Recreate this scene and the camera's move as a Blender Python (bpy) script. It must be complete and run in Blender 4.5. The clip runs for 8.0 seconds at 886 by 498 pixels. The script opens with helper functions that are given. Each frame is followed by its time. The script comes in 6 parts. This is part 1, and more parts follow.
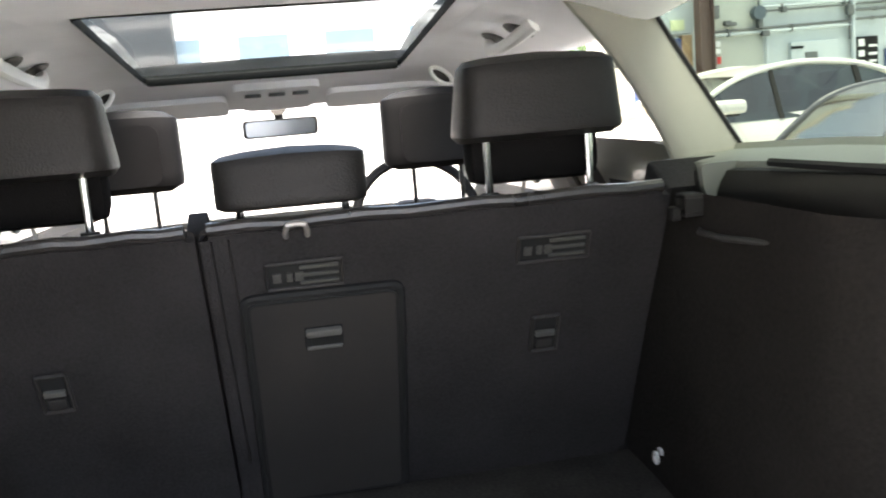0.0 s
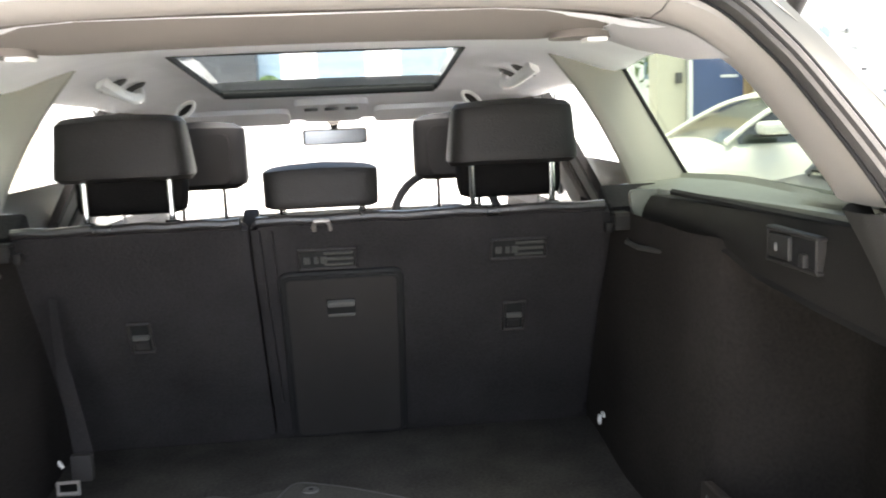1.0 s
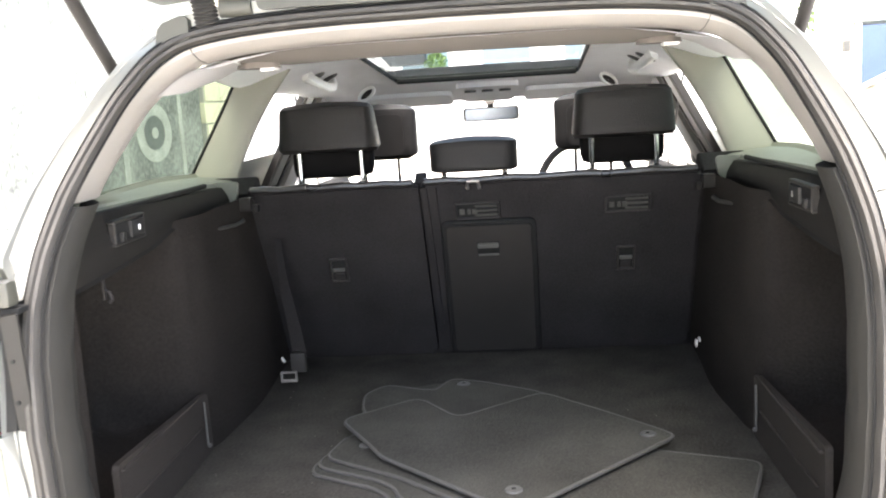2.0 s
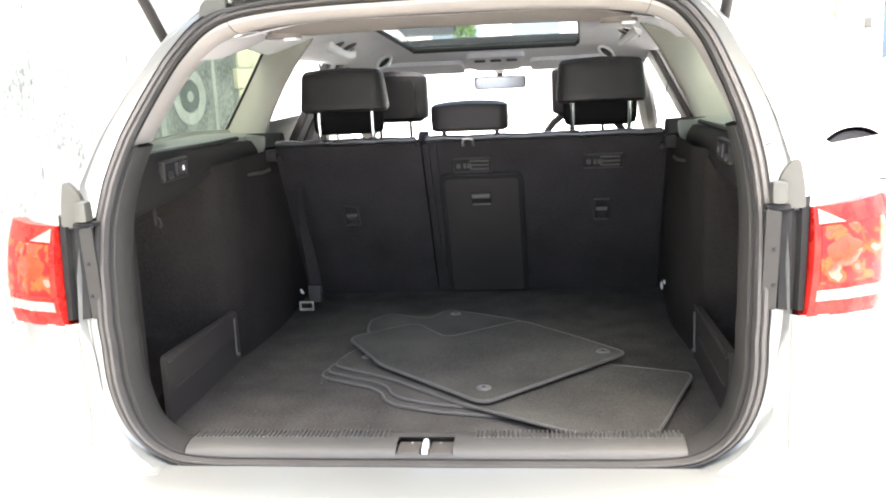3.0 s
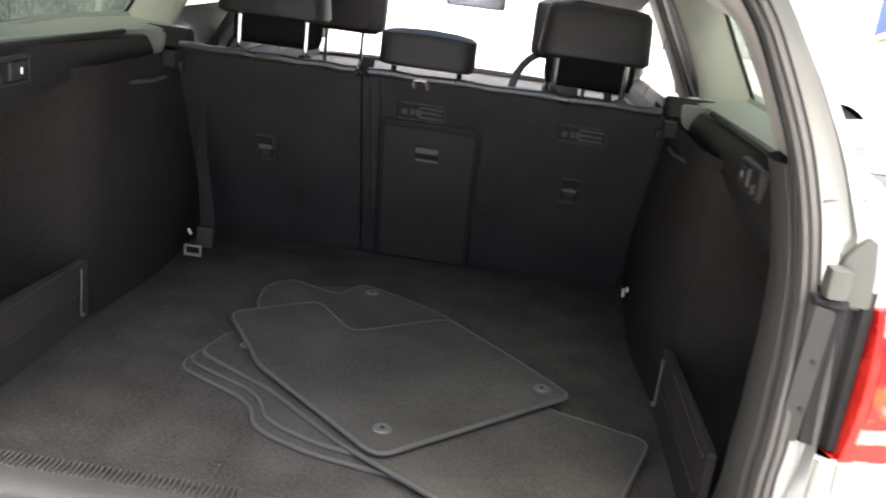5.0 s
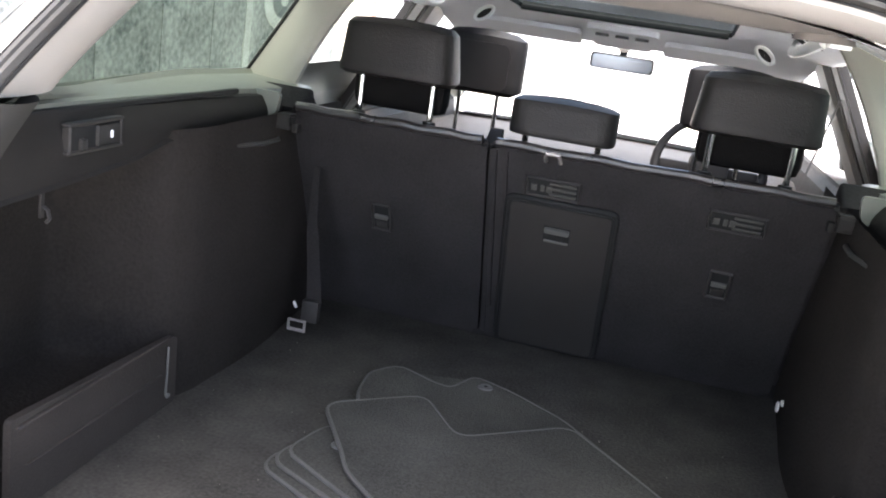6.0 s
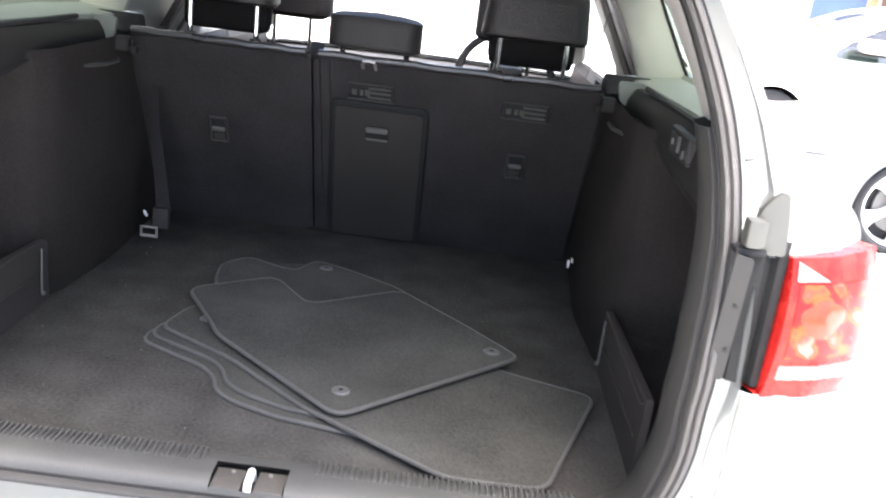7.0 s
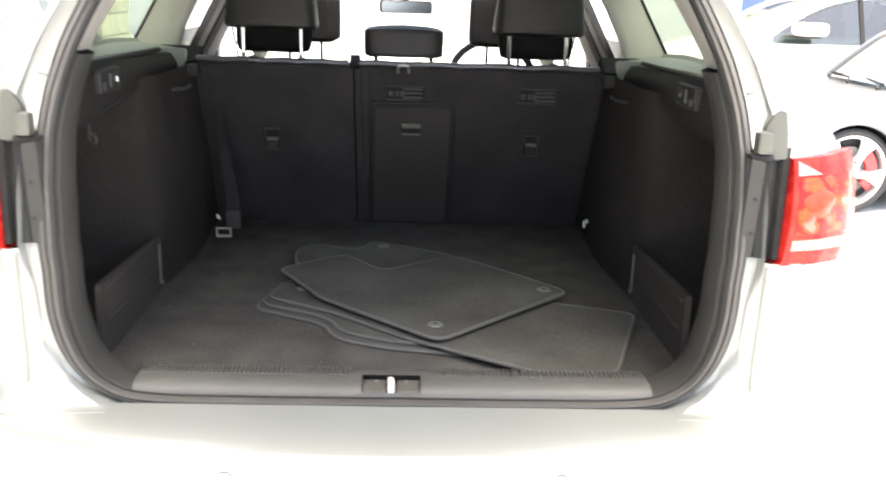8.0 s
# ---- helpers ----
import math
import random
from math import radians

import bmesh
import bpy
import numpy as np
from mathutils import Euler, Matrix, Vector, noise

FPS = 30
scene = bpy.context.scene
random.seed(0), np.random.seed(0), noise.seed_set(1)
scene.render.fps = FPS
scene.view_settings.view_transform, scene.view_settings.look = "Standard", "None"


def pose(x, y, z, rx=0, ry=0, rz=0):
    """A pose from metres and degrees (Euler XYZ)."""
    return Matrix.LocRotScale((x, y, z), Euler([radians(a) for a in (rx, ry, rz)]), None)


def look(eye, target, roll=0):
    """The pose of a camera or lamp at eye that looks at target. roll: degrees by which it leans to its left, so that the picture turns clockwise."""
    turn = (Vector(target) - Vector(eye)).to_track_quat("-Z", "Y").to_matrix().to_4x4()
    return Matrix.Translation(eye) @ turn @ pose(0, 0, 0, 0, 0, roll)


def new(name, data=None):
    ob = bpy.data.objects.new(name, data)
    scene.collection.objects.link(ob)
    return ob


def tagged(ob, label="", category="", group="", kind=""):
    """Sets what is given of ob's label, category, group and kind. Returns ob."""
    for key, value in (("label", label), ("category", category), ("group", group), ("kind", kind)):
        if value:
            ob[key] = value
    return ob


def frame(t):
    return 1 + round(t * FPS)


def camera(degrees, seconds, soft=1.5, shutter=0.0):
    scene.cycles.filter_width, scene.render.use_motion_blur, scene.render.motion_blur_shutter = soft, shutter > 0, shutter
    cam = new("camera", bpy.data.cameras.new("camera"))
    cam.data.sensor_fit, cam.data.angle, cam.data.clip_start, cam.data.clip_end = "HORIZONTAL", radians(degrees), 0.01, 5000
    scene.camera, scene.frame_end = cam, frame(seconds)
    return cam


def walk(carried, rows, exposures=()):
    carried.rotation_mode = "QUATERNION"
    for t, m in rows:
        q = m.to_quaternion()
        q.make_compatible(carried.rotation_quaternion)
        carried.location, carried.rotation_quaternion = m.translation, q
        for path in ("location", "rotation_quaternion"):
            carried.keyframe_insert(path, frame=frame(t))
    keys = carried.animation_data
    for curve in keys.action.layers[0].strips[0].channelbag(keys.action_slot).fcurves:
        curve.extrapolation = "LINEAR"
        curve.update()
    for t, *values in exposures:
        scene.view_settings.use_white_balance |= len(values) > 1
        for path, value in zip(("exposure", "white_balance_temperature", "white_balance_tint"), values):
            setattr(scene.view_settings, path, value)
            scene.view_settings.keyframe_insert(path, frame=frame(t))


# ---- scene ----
cam = camera(51.2, 8.0, soft=1.9, shutter=0.2)
PATH = [
    (0, (-0.012, -0.257, 1.254), (0.314, 1.693, 0.954), -4.7),
    (0.5, (-0.029, -0.495, 1.292), (0.462, 1.416, 0.968), -4.1),
    (1, (0.066, -0.701, 1.3), (0.248, 1.27, 1.012), -2.4),
    (1.5, (0.119, -0.947, 1.322), (0.047, 1.034, 1.057), -2.0),
    (2, (0.118, -1.237, 1.323), (-0.057, 0.729, 0.997), -3.5),
    (2.2, (0.138, -1.34, 1.309), (-0.065, 0.621, 0.976), -3.4),
    (3.3, (0.248, -1.638, 1.321), (0.008, 0.307, 0.923), -2.6),
    (3.5, (0.237, -1.653, 1.328), (0.056, 0.298, 0.923), -2.3),
    (4, (0.227, -1.589, 1.342), (0.24, 0.355, 0.871), -1.5),
    (4.5, (0.255, -1.357, 1.38), (0.31, 0.57, 0.848), 4.3),
    (5, (0.215, -1.058, 1.38), (0.11, 0.849, 0.784), 7.6),
    (5.2, (0.211, -0.949, 1.390), (-0.028, 0.949, 0.809), 7.7),
    (6.3, (0.181, -0.818, 1.384), (-0.226, 1.069, 0.862), 8.5),
    (6.5, (0.159, -0.877, 1.364), (-0.113, 1.028, 0.82), 8.3),
    (7, (0.222, -1.146, 1.368), (0.225, 0.762, 0.766), 7.3),
    (7.5, (0.237, -1.383, 1.358), (0.334, 0.503, 0.701), 5.4),
    (8, (0.006, -1.542, 1.318), (0.095, 0.382, 0.777), 1.9),
]
walk(cam, [(t, look(eye, target, roll)) for t, eye, target, roll in PATH], [(0, 3.34, 6950, 9), (1, 3.45, 6950, 9), (1.5, 3.51, 6950, 9), (2.2, 3.54, 6950, 9), (3.5, 3.54, 6800, 10), (4.2, 3.31, 6800, 10), (5, 3.00, 6900, 10), (6.5, 3.63, 6400, 12), (7, 3.48, 6400, 12), (7.5, 3.32, 6600, 10.5), (8, 3.17, 6950, 8)])

# ---- world and light ----
world = bpy.data.worlds.new("world")
scene.world = world
world.use_nodes = True
wn, wl = world.node_tree.nodes, world.node_tree.links
sky = wn.new("ShaderNodeTexSky")
sky.sky_type, sky.sun_disc = "NISHITA", False
sky.sun_elevation, sky.sun_rotation = radians(83), radians(153)
sky.air_density, sky.dust_density, sky.ozone_density = 1.0, 6.0, 1.0
wl.new(sky.outputs["Color"], wn["Background"].inputs["Color"])
wn["Background"].inputs["Strength"].default_value = 0.15
sun = new("sun", bpy.data.lights.new("sun", "SUN"))
sun.data.energy, sun.data.angle, sun.data.color = 1.1, radians(60), (1.0, 0.96, 0.9)
sun.matrix_world = look((0.8, -1.6, 15), (0, 0, 0))


# ---- materials ----
def mat(name, color, rough=0.6, metal=0.0, vary=0.15, scale=6.0, fine=220.0, bump=0.0, coat=0.0, second=None, spec=0.5, sheen=0.0):
    """A Principled material whose colour wanders at two scales, with a fine relief."""
    m = bpy.data.materials.new(name)
    m.use_nodes = True
    n, l = m.node_tree.nodes, m.node_tree.links
    p = n["Principled BSDF"]
    p.inputs["Roughness"].default_value, p.inputs["Metallic"].default_value = rough, metal
    p.inputs["Coat Weight"].default_value, p.inputs["Specular IOR Level"].default_value = coat, spec
    p.inputs["Sheen Weight"].default_value = sheen
    co = n.new("ShaderNodeTexCoord")
    big, small = n.new("ShaderNodeTexNoise"), n.new("ShaderNodeTexNoise")
    big.inputs["Scale"].default_value, big.inputs["Detail"].default_value = scale, 5
    small.inputs["Scale"].default_value, small.inputs["Detail"].default_value = fine, 3
    add = n.new("ShaderNodeMath")
    add.operation = "ADD"
    half = n.new("ShaderNodeMath")
    half.operation, half.inputs[1].default_value = "MULTIPLY", 0.5
    l.new(co.outputs["Object"], big.inputs["Vector"])
    l.new(co.outputs["Object"], small.inputs["Vector"])
    l.new(big.outputs["Fac"], add.inputs[0])
    l.new(small.outputs["Fac"], add.inputs[1])
    l.new(add.outputs[0], half.inputs[0])
    ramp = n.new("ShaderNodeValToRGB")
    ramp.color_ramp.elements[0].position, ramp.color_ramp.elements[1].position = 0.33, 0.67
    dark = [c * (1 - vary) for c in color]
    light = list(second) if second else [min(1.0, c * (1 + vary)) for c in color]
    ramp.color_ramp.elements[0].color, ramp.color_ramp.elements[1].color = (*dark, 1), (*light, 1)
    l.new(half.outputs[0], ramp.inputs["Fac"])
    l.new(ramp.outputs["Color"], p.inputs["Base Color"])
    rr = n.new("ShaderNodeMapRange")
    spread = min(0.08, vary * 0.6)
    rr.inputs["To Min"].default_value, rr.inputs["To Max"].default_value = max(0.02, rough - spread), min(1.0, rough + spread)
    l.new(big.outputs["Fac"], rr.inputs["Value"])
    l.new(rr.outputs["Result"], p.inputs["Roughness"])
    if bump:
        b = n.new("ShaderNodeBump")
        b.inputs["Strength"].default_value, b.inputs["Distance"].default_value = bump, 0.002
        l.new(small.outputs["Fac"], b.inputs["Height"])
        l.new(b.outputs["Normal"], p.inputs["Normal"])
    return m


def pane(name, tint, gloss=0.06, share=0.06, shine=(0.8, 0.8, 0.8)):
    """Thin tinted glass: light passes through, coloured, and a little is mirrored."""
    m = bpy.data.materials.new(name)
    m.use_nodes = True
    n, l = m.node_tree.nodes, m.node_tree.links
    n.remove(n["Principled BSDF"])
    tr, gl, mix = (n.new("ShaderNode" + k) for k in ("BsdfTransparent", "BsdfGlossy", "MixShader"))
    tr.inputs["Color"].default_value = (*tint, 1)
    gl.inputs["Roughness"].default_value = gloss
    gl.inputs["Color"].default_value = (*shine, 1)
    mix.inputs["Fac"].default_value = share
    l.new(tr.outputs["BSDF"], mix.inputs[1])
    l.new(gl.outputs["BSDF"], mix.inputs[2])
    l.new(mix.outputs["Shader"], n["Material Output"].inputs["Surface"])
    return m


PAINT = mat("silver_paint", (0.195, 0.202, 0.190), 0.34, 0.35, 0.008, 3, 900, 0.0, coat=0.35)
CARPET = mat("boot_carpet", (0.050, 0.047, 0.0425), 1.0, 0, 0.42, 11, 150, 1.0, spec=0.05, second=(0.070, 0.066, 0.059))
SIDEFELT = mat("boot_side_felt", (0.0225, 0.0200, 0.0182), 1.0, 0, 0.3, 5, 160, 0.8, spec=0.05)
BOARDPLASTIC = mat("pocket_board_plastic", (0.032, 0.0275, 0.0245), 0.7, 0, 0.25, 9, 300, 0.4, spec=0.25)
SEATCLOTH = mat("seat_back_felt", (0.0240, 0.0226, 0.0228), 0.95, 0, 0.3, 8, 200, 0.7, spec=0.08)
DARKPLASTIC = mat("black_plastic", (0.024, 0.022, 0.0205), 0.62, 0, 0.2, 12, 500, 0.3, spec=0.3)
PANELPLASTIC = mat("side_panel_plastic", (0.0175, 0.0164, 0.0152), 0.7, 0, 0.2, 12, 500, 0.3, spec=0.12)
GLOSSLEATHER = mat("polished_leather", (0.020, 0.018, 0.017), 0.30, 0, 0.25, 16, 300, 0.4, coat=0.25)
SWITCHPLASTIC = mat("switch_plastic", (0.0175, 0.0166, 0.0155), 0.5, 0, 0.15, 12, 900, 0.2)
GATEEDGE = mat("shaded_edge_grey", (0.058, 0.058, 0.048), 0.5, 0, 0.08, 6, 700, 0.2)
CRUMB = mat("crumb", (0.13, 0.115, 0.10), 0.9, 0, 0.4, 60, 300)
STEEL = mat("pale_steel", (0.72, 0.71, 0.68), 0.35, 0.3, 0.1, 40, 300)
DULLSTEEL = mat("dull_steel", (0.30, 0.28, 0.26), 0.4, 0.5, 0.15, 40, 300)
GASKET = mat("gasket_rubber", (0.012, 0.012, 0.0115), 0.65, 0, 0.2, 20, 500, 0.2, spec=0.2)
GREYPLASTIC = mat("grey_plastic", (0.085, 0.083, 0.077), 0.5, 0, 0.12, 9, 900, 0.25)
LEDGEPLASTIC = mat("ledge_plastic", (0.125, 0.132, 0.112), 0.42, 0, 0.12, 9, 900, 0.2)
BEIGE = mat("beige_trim", (0.30, 0.292, 0.250), 0.6, 0, 0.06, 5, 600, 0.2)
PALETRIM = mat("pale_trim", (0.279, 0.263, 0.241), 0.5, 0, 0.05, 5, 600, 0.15)
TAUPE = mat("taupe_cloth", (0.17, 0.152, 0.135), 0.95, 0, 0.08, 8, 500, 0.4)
TRIMGREY = mat("pillar_plastic", (0.0255, 0.0245, 0.0220), 0.7, 0, 0.12, 9, 500, 0.25, spec=0.25)
LOCKPLATE = mat("lock_plate", (0.062, 0.056, 0.048), 0.5, 0, 0.2, 60, 500, 0.2)
SILLPLASTIC = mat("sill_plastic", (0.056, 0.0545, 0.0495), 0.5, 0, 0.15, 9, 400, 0.3, spec=0.3)
SHADEDLINING = mat("shaded_corner_lining", (0.46, 0.455, 0.45), 0.9, 0, 0.06, 8, 700, 0.3)
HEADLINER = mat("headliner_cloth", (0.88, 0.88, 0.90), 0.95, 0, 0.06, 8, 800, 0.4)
FRONTLEATHER = mat("matt_leather", (0.010, 0.009, 0.009), 0.6, 0, 0.2, 14, 420, 0.4, spec=0.25)
LEATHER = mat("black_leather", (0.0125, 0.0115, 0.0112), 0.48, 0, 0.2, 14, 300, 0.5, spec=0.24)
RUBBER = mat("seal_rubber", (0.040, 0.0375, 0.034), 0.6, 0, 0.2, 20, 500, 0.2)
PADSHADE = mat("shaded_pad_cloth", (0.0065, 0.0062, 0.0062), 0.95, 0, 0.25, 14, 300, 0.5, spec=0.05)
# black parts and joints; also lays the shade of recesses on as flat colour
BLACK = mat("black_and_recess_shade", (0.006, 0.006, 0.006), 0.8, 0, 0.2, 20, 500, spec=0.4)
FRAMEBLACK = mat("roof_frame_black", (0.006, 0.007, 0.0065), 0.7, 0, 0.2, 20, 500, spec=0.06)
CHROME = mat("chrome", (0.75, 0.75, 0.74), 0.16, 1.0, 0.05, 30, 300)
MATCLOTH = mat("mat_carpet", (0.0475, 0.0465, 0.0410), 1.0, 0, 0.3, 5, 240, 0.9, spec=0.05, second=(0.080, 0.0775, 0.0680))
MATEDGE = mat("mat_binding", (0.064, 0.061, 0.056), 0.8, 0, 0.2, 30, 800, 0.5)
WHITEPLASTIC = mat("white_plastic", (0.8, 0.8, 0.78), 0.4, 0, 0.04, 10, 400)
REDLENS = mat("red_lens", (0.34, 0.007, 0.008), 0.28, 0, 0.25, 26, 90, coat=0.05, spec=0.12, second=(0.50, 0.028, 0.020))
AMBERLENS = mat("amber_lens", (0.45, 0.027, 0.010), 0.2, 0, 0.25, 40, 150, coat=0.2, spec=0.25)
PALELENS = mat("pale_pink_lens", (0.60, 0.30, 0.27), 0.15, 0.1, 0.3, 70, 200, coat=0.4, spec=0.4)
CLEARLENS = mat("clear_lens", (0.36, 0.16, 0.14), 0.2, 0.1, 0.3, 70, 200, coat=0.2, spec=0.25)


def facets(name, colors, scale):
    """A moulded reflector: small cells, each with its own tint, like the optics behind a lamp lens."""
    m = mat(name, colors[0], 0.25, 0, 0.2, 26, 90, coat=0.08, spec=0.15)
    n, l = m.node_tree.nodes, m.node_tree.links
    co, warp, cell = n.new("ShaderNodeTexCoord"), n.new("ShaderNodeTexNoise"), n.new("ShaderNodeTexVoronoi")
    warp.inputs["Scale"].default_value = 30
    mix = n.new("ShaderNodeMixRGB")
    mix.inputs["Fac"].default_value = 0.035
    l.new(co.outputs["Object"], warp.inputs["Vector"])
    l.new(co.outputs["Object"], mix.inputs["Color1"])
    l.new(warp.outputs["Color"], mix.inputs["Color2"])
    cell.feature, cell.inputs["Scale"].default_value = "SMOOTH_F1", scale
    l.new(mix.outputs["Color"], cell.inputs["Vector"])
    grey = n.new("ShaderNodeRGBToBW")
    l.new(cell.outputs["Color"], grey.inputs["Color"])
    ramp = n.new("ShaderNodeValToRGB")
    for i, c in enumerate(colors):
        at = 0.25 + 0.5 * i / (len(colors) - 1)
        el = ramp.color_ramp.elements[i] if i < 2 else ramp.color_ramp.elements.new(at)
        el.position, el.color = at, (*c, 1)
    l.new(grey.outputs["Val"], ramp.inputs["Fac"])
    l.new(ramp.outputs["Color"], n["Principled BSDF"].inputs["Base Color"])
    return m


FACETLENS = facets("lamp_reflector", [(0.34, 0.010, 0.010), (0.42, 0.016, 0.012), (0.50, 0.055, 0.014), (0.45, 0.030, 0.02), (0.52, 0.11, 0.085)], 55)
TINT = pane("tinted_glass", (0.20, 0.235, 0.205))
CLEAR = pane("clear_glass", (0.93, 0.95, 0.94))
ROOFGLASS = pane("roof_glass", (0.55, 0.60, 0.62))
MIRROR = mat("mirror_glass", (0.6, 0.64, 0.68), 0.22, 1.0, 0.02)
CONCRETE = mat("concrete", (0.66, 0.66, 0.645), 0.7, 0, 0.14, 0.7, 40, 0.15)
BLUEWALL = mat("pale_blue_wall_paint", (0.52, 0.575, 0.575), 0.7, 0, 0.10, 1.6, 60, 0.2)
GREENWALL = mat("grey_green_wall_paint", (0.46, 0.485, 0.43), 0.7, 0, 0.14, 1.6, 60, 0.2)
PIPEGREY = mat("grey_conduit", (0.13, 0.14, 0.135), 0.5, 0.2, 0.2, 9, 200)
METERBLUE = mat("blue_grey_enamel", (0.09, 0.12, 0.14), 0.4, 0, 0.2, 9, 200)
CREAMWALL = mat("cream_render", (0.62, 0.58, 0.46), 0.85, 0, 0.1, 1.4, 60, 0.25)
JAMB = mat("varnished_jamb", (0.34, 0.23, 0.12), 0.6, 0, 0.3, 8, 60, 0.2)
WHITEWALL = mat("white_render", (0.78, 0.78, 0.75), 0.85, 0, 0.07, 1.1, 60, 0.25)
MURAL = mat("mural_wall", (0.13, 0.15, 0.14), 0.85, 0, 0.55, 2.6, 26, 0.3, second=(0.33, 0.35, 0.325))
MURALRING = mat("mural_pale_paint", (0.34, 0.355, 0.325), 0.8, 0, 0.3, 7, 60)
MURALDARK = mat("mural_dark_paint", (0.10, 0.115, 0.11), 0.8, 0, 0.25, 9, 60)
BLOCK = mat("cream_block", (0.62, 0.60, 0.44), 0.85, 0, 0.15, 6, 70, 0.4)
MORTAR = mat("mortar", (0.42, 0.42, 0.38), 0.9, 0, 0.1, 9, 90)
TYRE = mat("tyre_rubber", (0.014, 0.014, 0.015), 0.75, 0, 0.2, 30, 200, 0.2)
ALLOY = mat("alloy", (0.68, 0.68, 0.68), 0.3, 0.7, 0.06, 20, 200)
SILVER2 = mat("sports_silver", (0.108, 0.108, 0.111), 0.32, 0.2, 0.03, 4, 900, 0.02, coat=0.4)
WHITECAR = mat("cream_white_paint", (0.80, 0.78, 0.70), 0.3, 0.0, 0.03, 4, 900, 0.02, coat=0.7)
REDPAINT = mat("red_caliper", (0.65, 0.03, 0.03), 0.35, 0, 0.1)
BLUEPAINT = mat("blue_paint", (0.055, 0.088, 0.20), 0.5, 0, 0.12, 3, 80, 0.1)
BROWNSTEEL = mat("brown_steel", (0.12, 0.075, 0.06), 0.6, 0, 0.25, 6, 90, 0.2)
LEAF = mat("leaf", (0.06, 0.12, 0.03), 0.6, 0, 0.5, 3, 40, second=(0.13, 0.22, 0.05))
BARK = mat("bark", (0.14, 0.10, 0.07), 0.9, 0, 0.3, 12, 60, 0.6)
BLUEGLASS = mat("far_window_glass", (0.20, 0.27, 0.32), 0.2, 0, 0.12, 2, 30)
YELLOW = mat("yellow_green_sign", (0.62, 0.68, 0.40), 0.5, 0, 0.1)
SHUTTER = mat("shutter_steel", (0.028, 0.032, 0.033), 0.5, 0, 0.2, 1.5, 20, 0.1)
ORANGEBRICK = mat("orange_brick", (0.42, 0.17, 0.09), 0.85, 0, 0.25, 8, 90, 0.4)


# ---- mesh helpers ----
def link_mesh(name, bm, material, parent=None, label="", angle=35):
    me = bpy.data.meshes.new(name)
    bmesh.ops.recalc_face_normals(bm, faces=bm.faces[:])
    bm.to_mesh(me)
    bm.free()
    me.materials.append(material)
    for p in me.polygons:
        p.use_smooth = True
    me.set_sharp_from_angle(angle=radians(angle))
    ob = new(name, me)
    if parent is not None:
        ob.parent = parent
    if label:
        ob["label"] = label
    return ob


def part(name, bm, material, parent, label="", angle=35):
    return link_mesh(name, bm, material, parent, label, angle)


def thing(name, label, category, group="", kind="", at=(0, 0, 0), rz=0.0):
    ob = new(name)
    ob.empty_display_size = 0.1
    ob.matrix_world = pose(*at, 0, 0, rz)
    return tagged(ob, label, category, group, kind)


def box(bm, cx, cy, cz, sx, sy, sz, bevel=0.0, m=None, seg=2):
    r = bmesh.ops.create_cube(bm, size=1.0, matrix=Matrix.Translation((cx, cy, cz)) @ Matrix.Diagonal((sx, sy, sz, 1)))
    vs = r["verts"]
    if bevel:
        es = list({e for v in vs for e in v.link_edges})
        b = bmesh.ops.bevel(bm, geom=es, offset=bevel, segments=seg, profile=0.6, affect="EDGES")
        vs = list({v for f in b["faces"] for v in f.verts} | {v for v in vs if v.is_valid})
    if m is not None:
        bmesh.ops.transform(bm, matrix=m, verts=vs)
    return bm


def loft(bm, rings, closed=False, caps=False):
    """Quads between rings of equal length."""
    vs = [[bm.verts.new(p) for p in ring] for ring in rings]
    n = len(vs[0])
    for a, b in zip(vs, vs[1:]):
        for i in range(n if closed else n - 1):
            j = (i + 1) % n
            try:
                bm.faces.new((a[i], a[j], b[j], b[i]))
            except ValueError:
                pass
    if caps:
        bm.faces.new(vs[0][::-1])
        bm.faces.new(vs[-1])
    return bm


def tube(bm, pts, r, seg=8, closed=False, flat=1.0, up=None):
    """A round bar along pts; r is one radius or one for each point."""
    pts = [Vector(p) for p in pts]
    n = len(pts)
    rs = r if isinstance(r, (list, tuple)) else [r] * n
    rings, side = [], None
    for i, p in enumerate(pts):
        d = (pts[(i + 1) % n] - pts[i - 1]) if closed else (pts[min(i + 1, n - 1)] - pts[max(i - 1, 0)])
        d.normalize()
        if side is None:
            side = d.orthogonal().normalized() if up is None else d.cross(Vector(up)).normalized()
        side = (side - d * side.dot(d)).normalized()
        other = d.cross(side)
        rings.append([p + rs[i] * (math.cos(a) * side + flat * math.sin(a) * other) for a in (2 * math.pi * k / seg for k in range(seg))])
    if closed:
        rings.append(rings[0])
    return loft(bm, rings, closed=True, caps=not closed)


def rounded(pts, r, seg=4):
    """The outline with its corners rounded."""
    out, n = [], len(pts)
    for i in range(n):
        a, b, c = (Vector((*pts[k % n], 0)) for k in (i - 1, i, i + 1))
        rr = min(r, (a - b).length * 0.45, (c - b).length * 0.45)
        p, q = b + (a - b).normalized() * rr, b + (c - b).normalized() * rr
        for k in range(seg + 1):
            t = k / seg
            v = (1 - t) ** 2 * p + 2 * t * (1 - t) * b + t * t * q
            out.append((v.x, v.y))
    return out


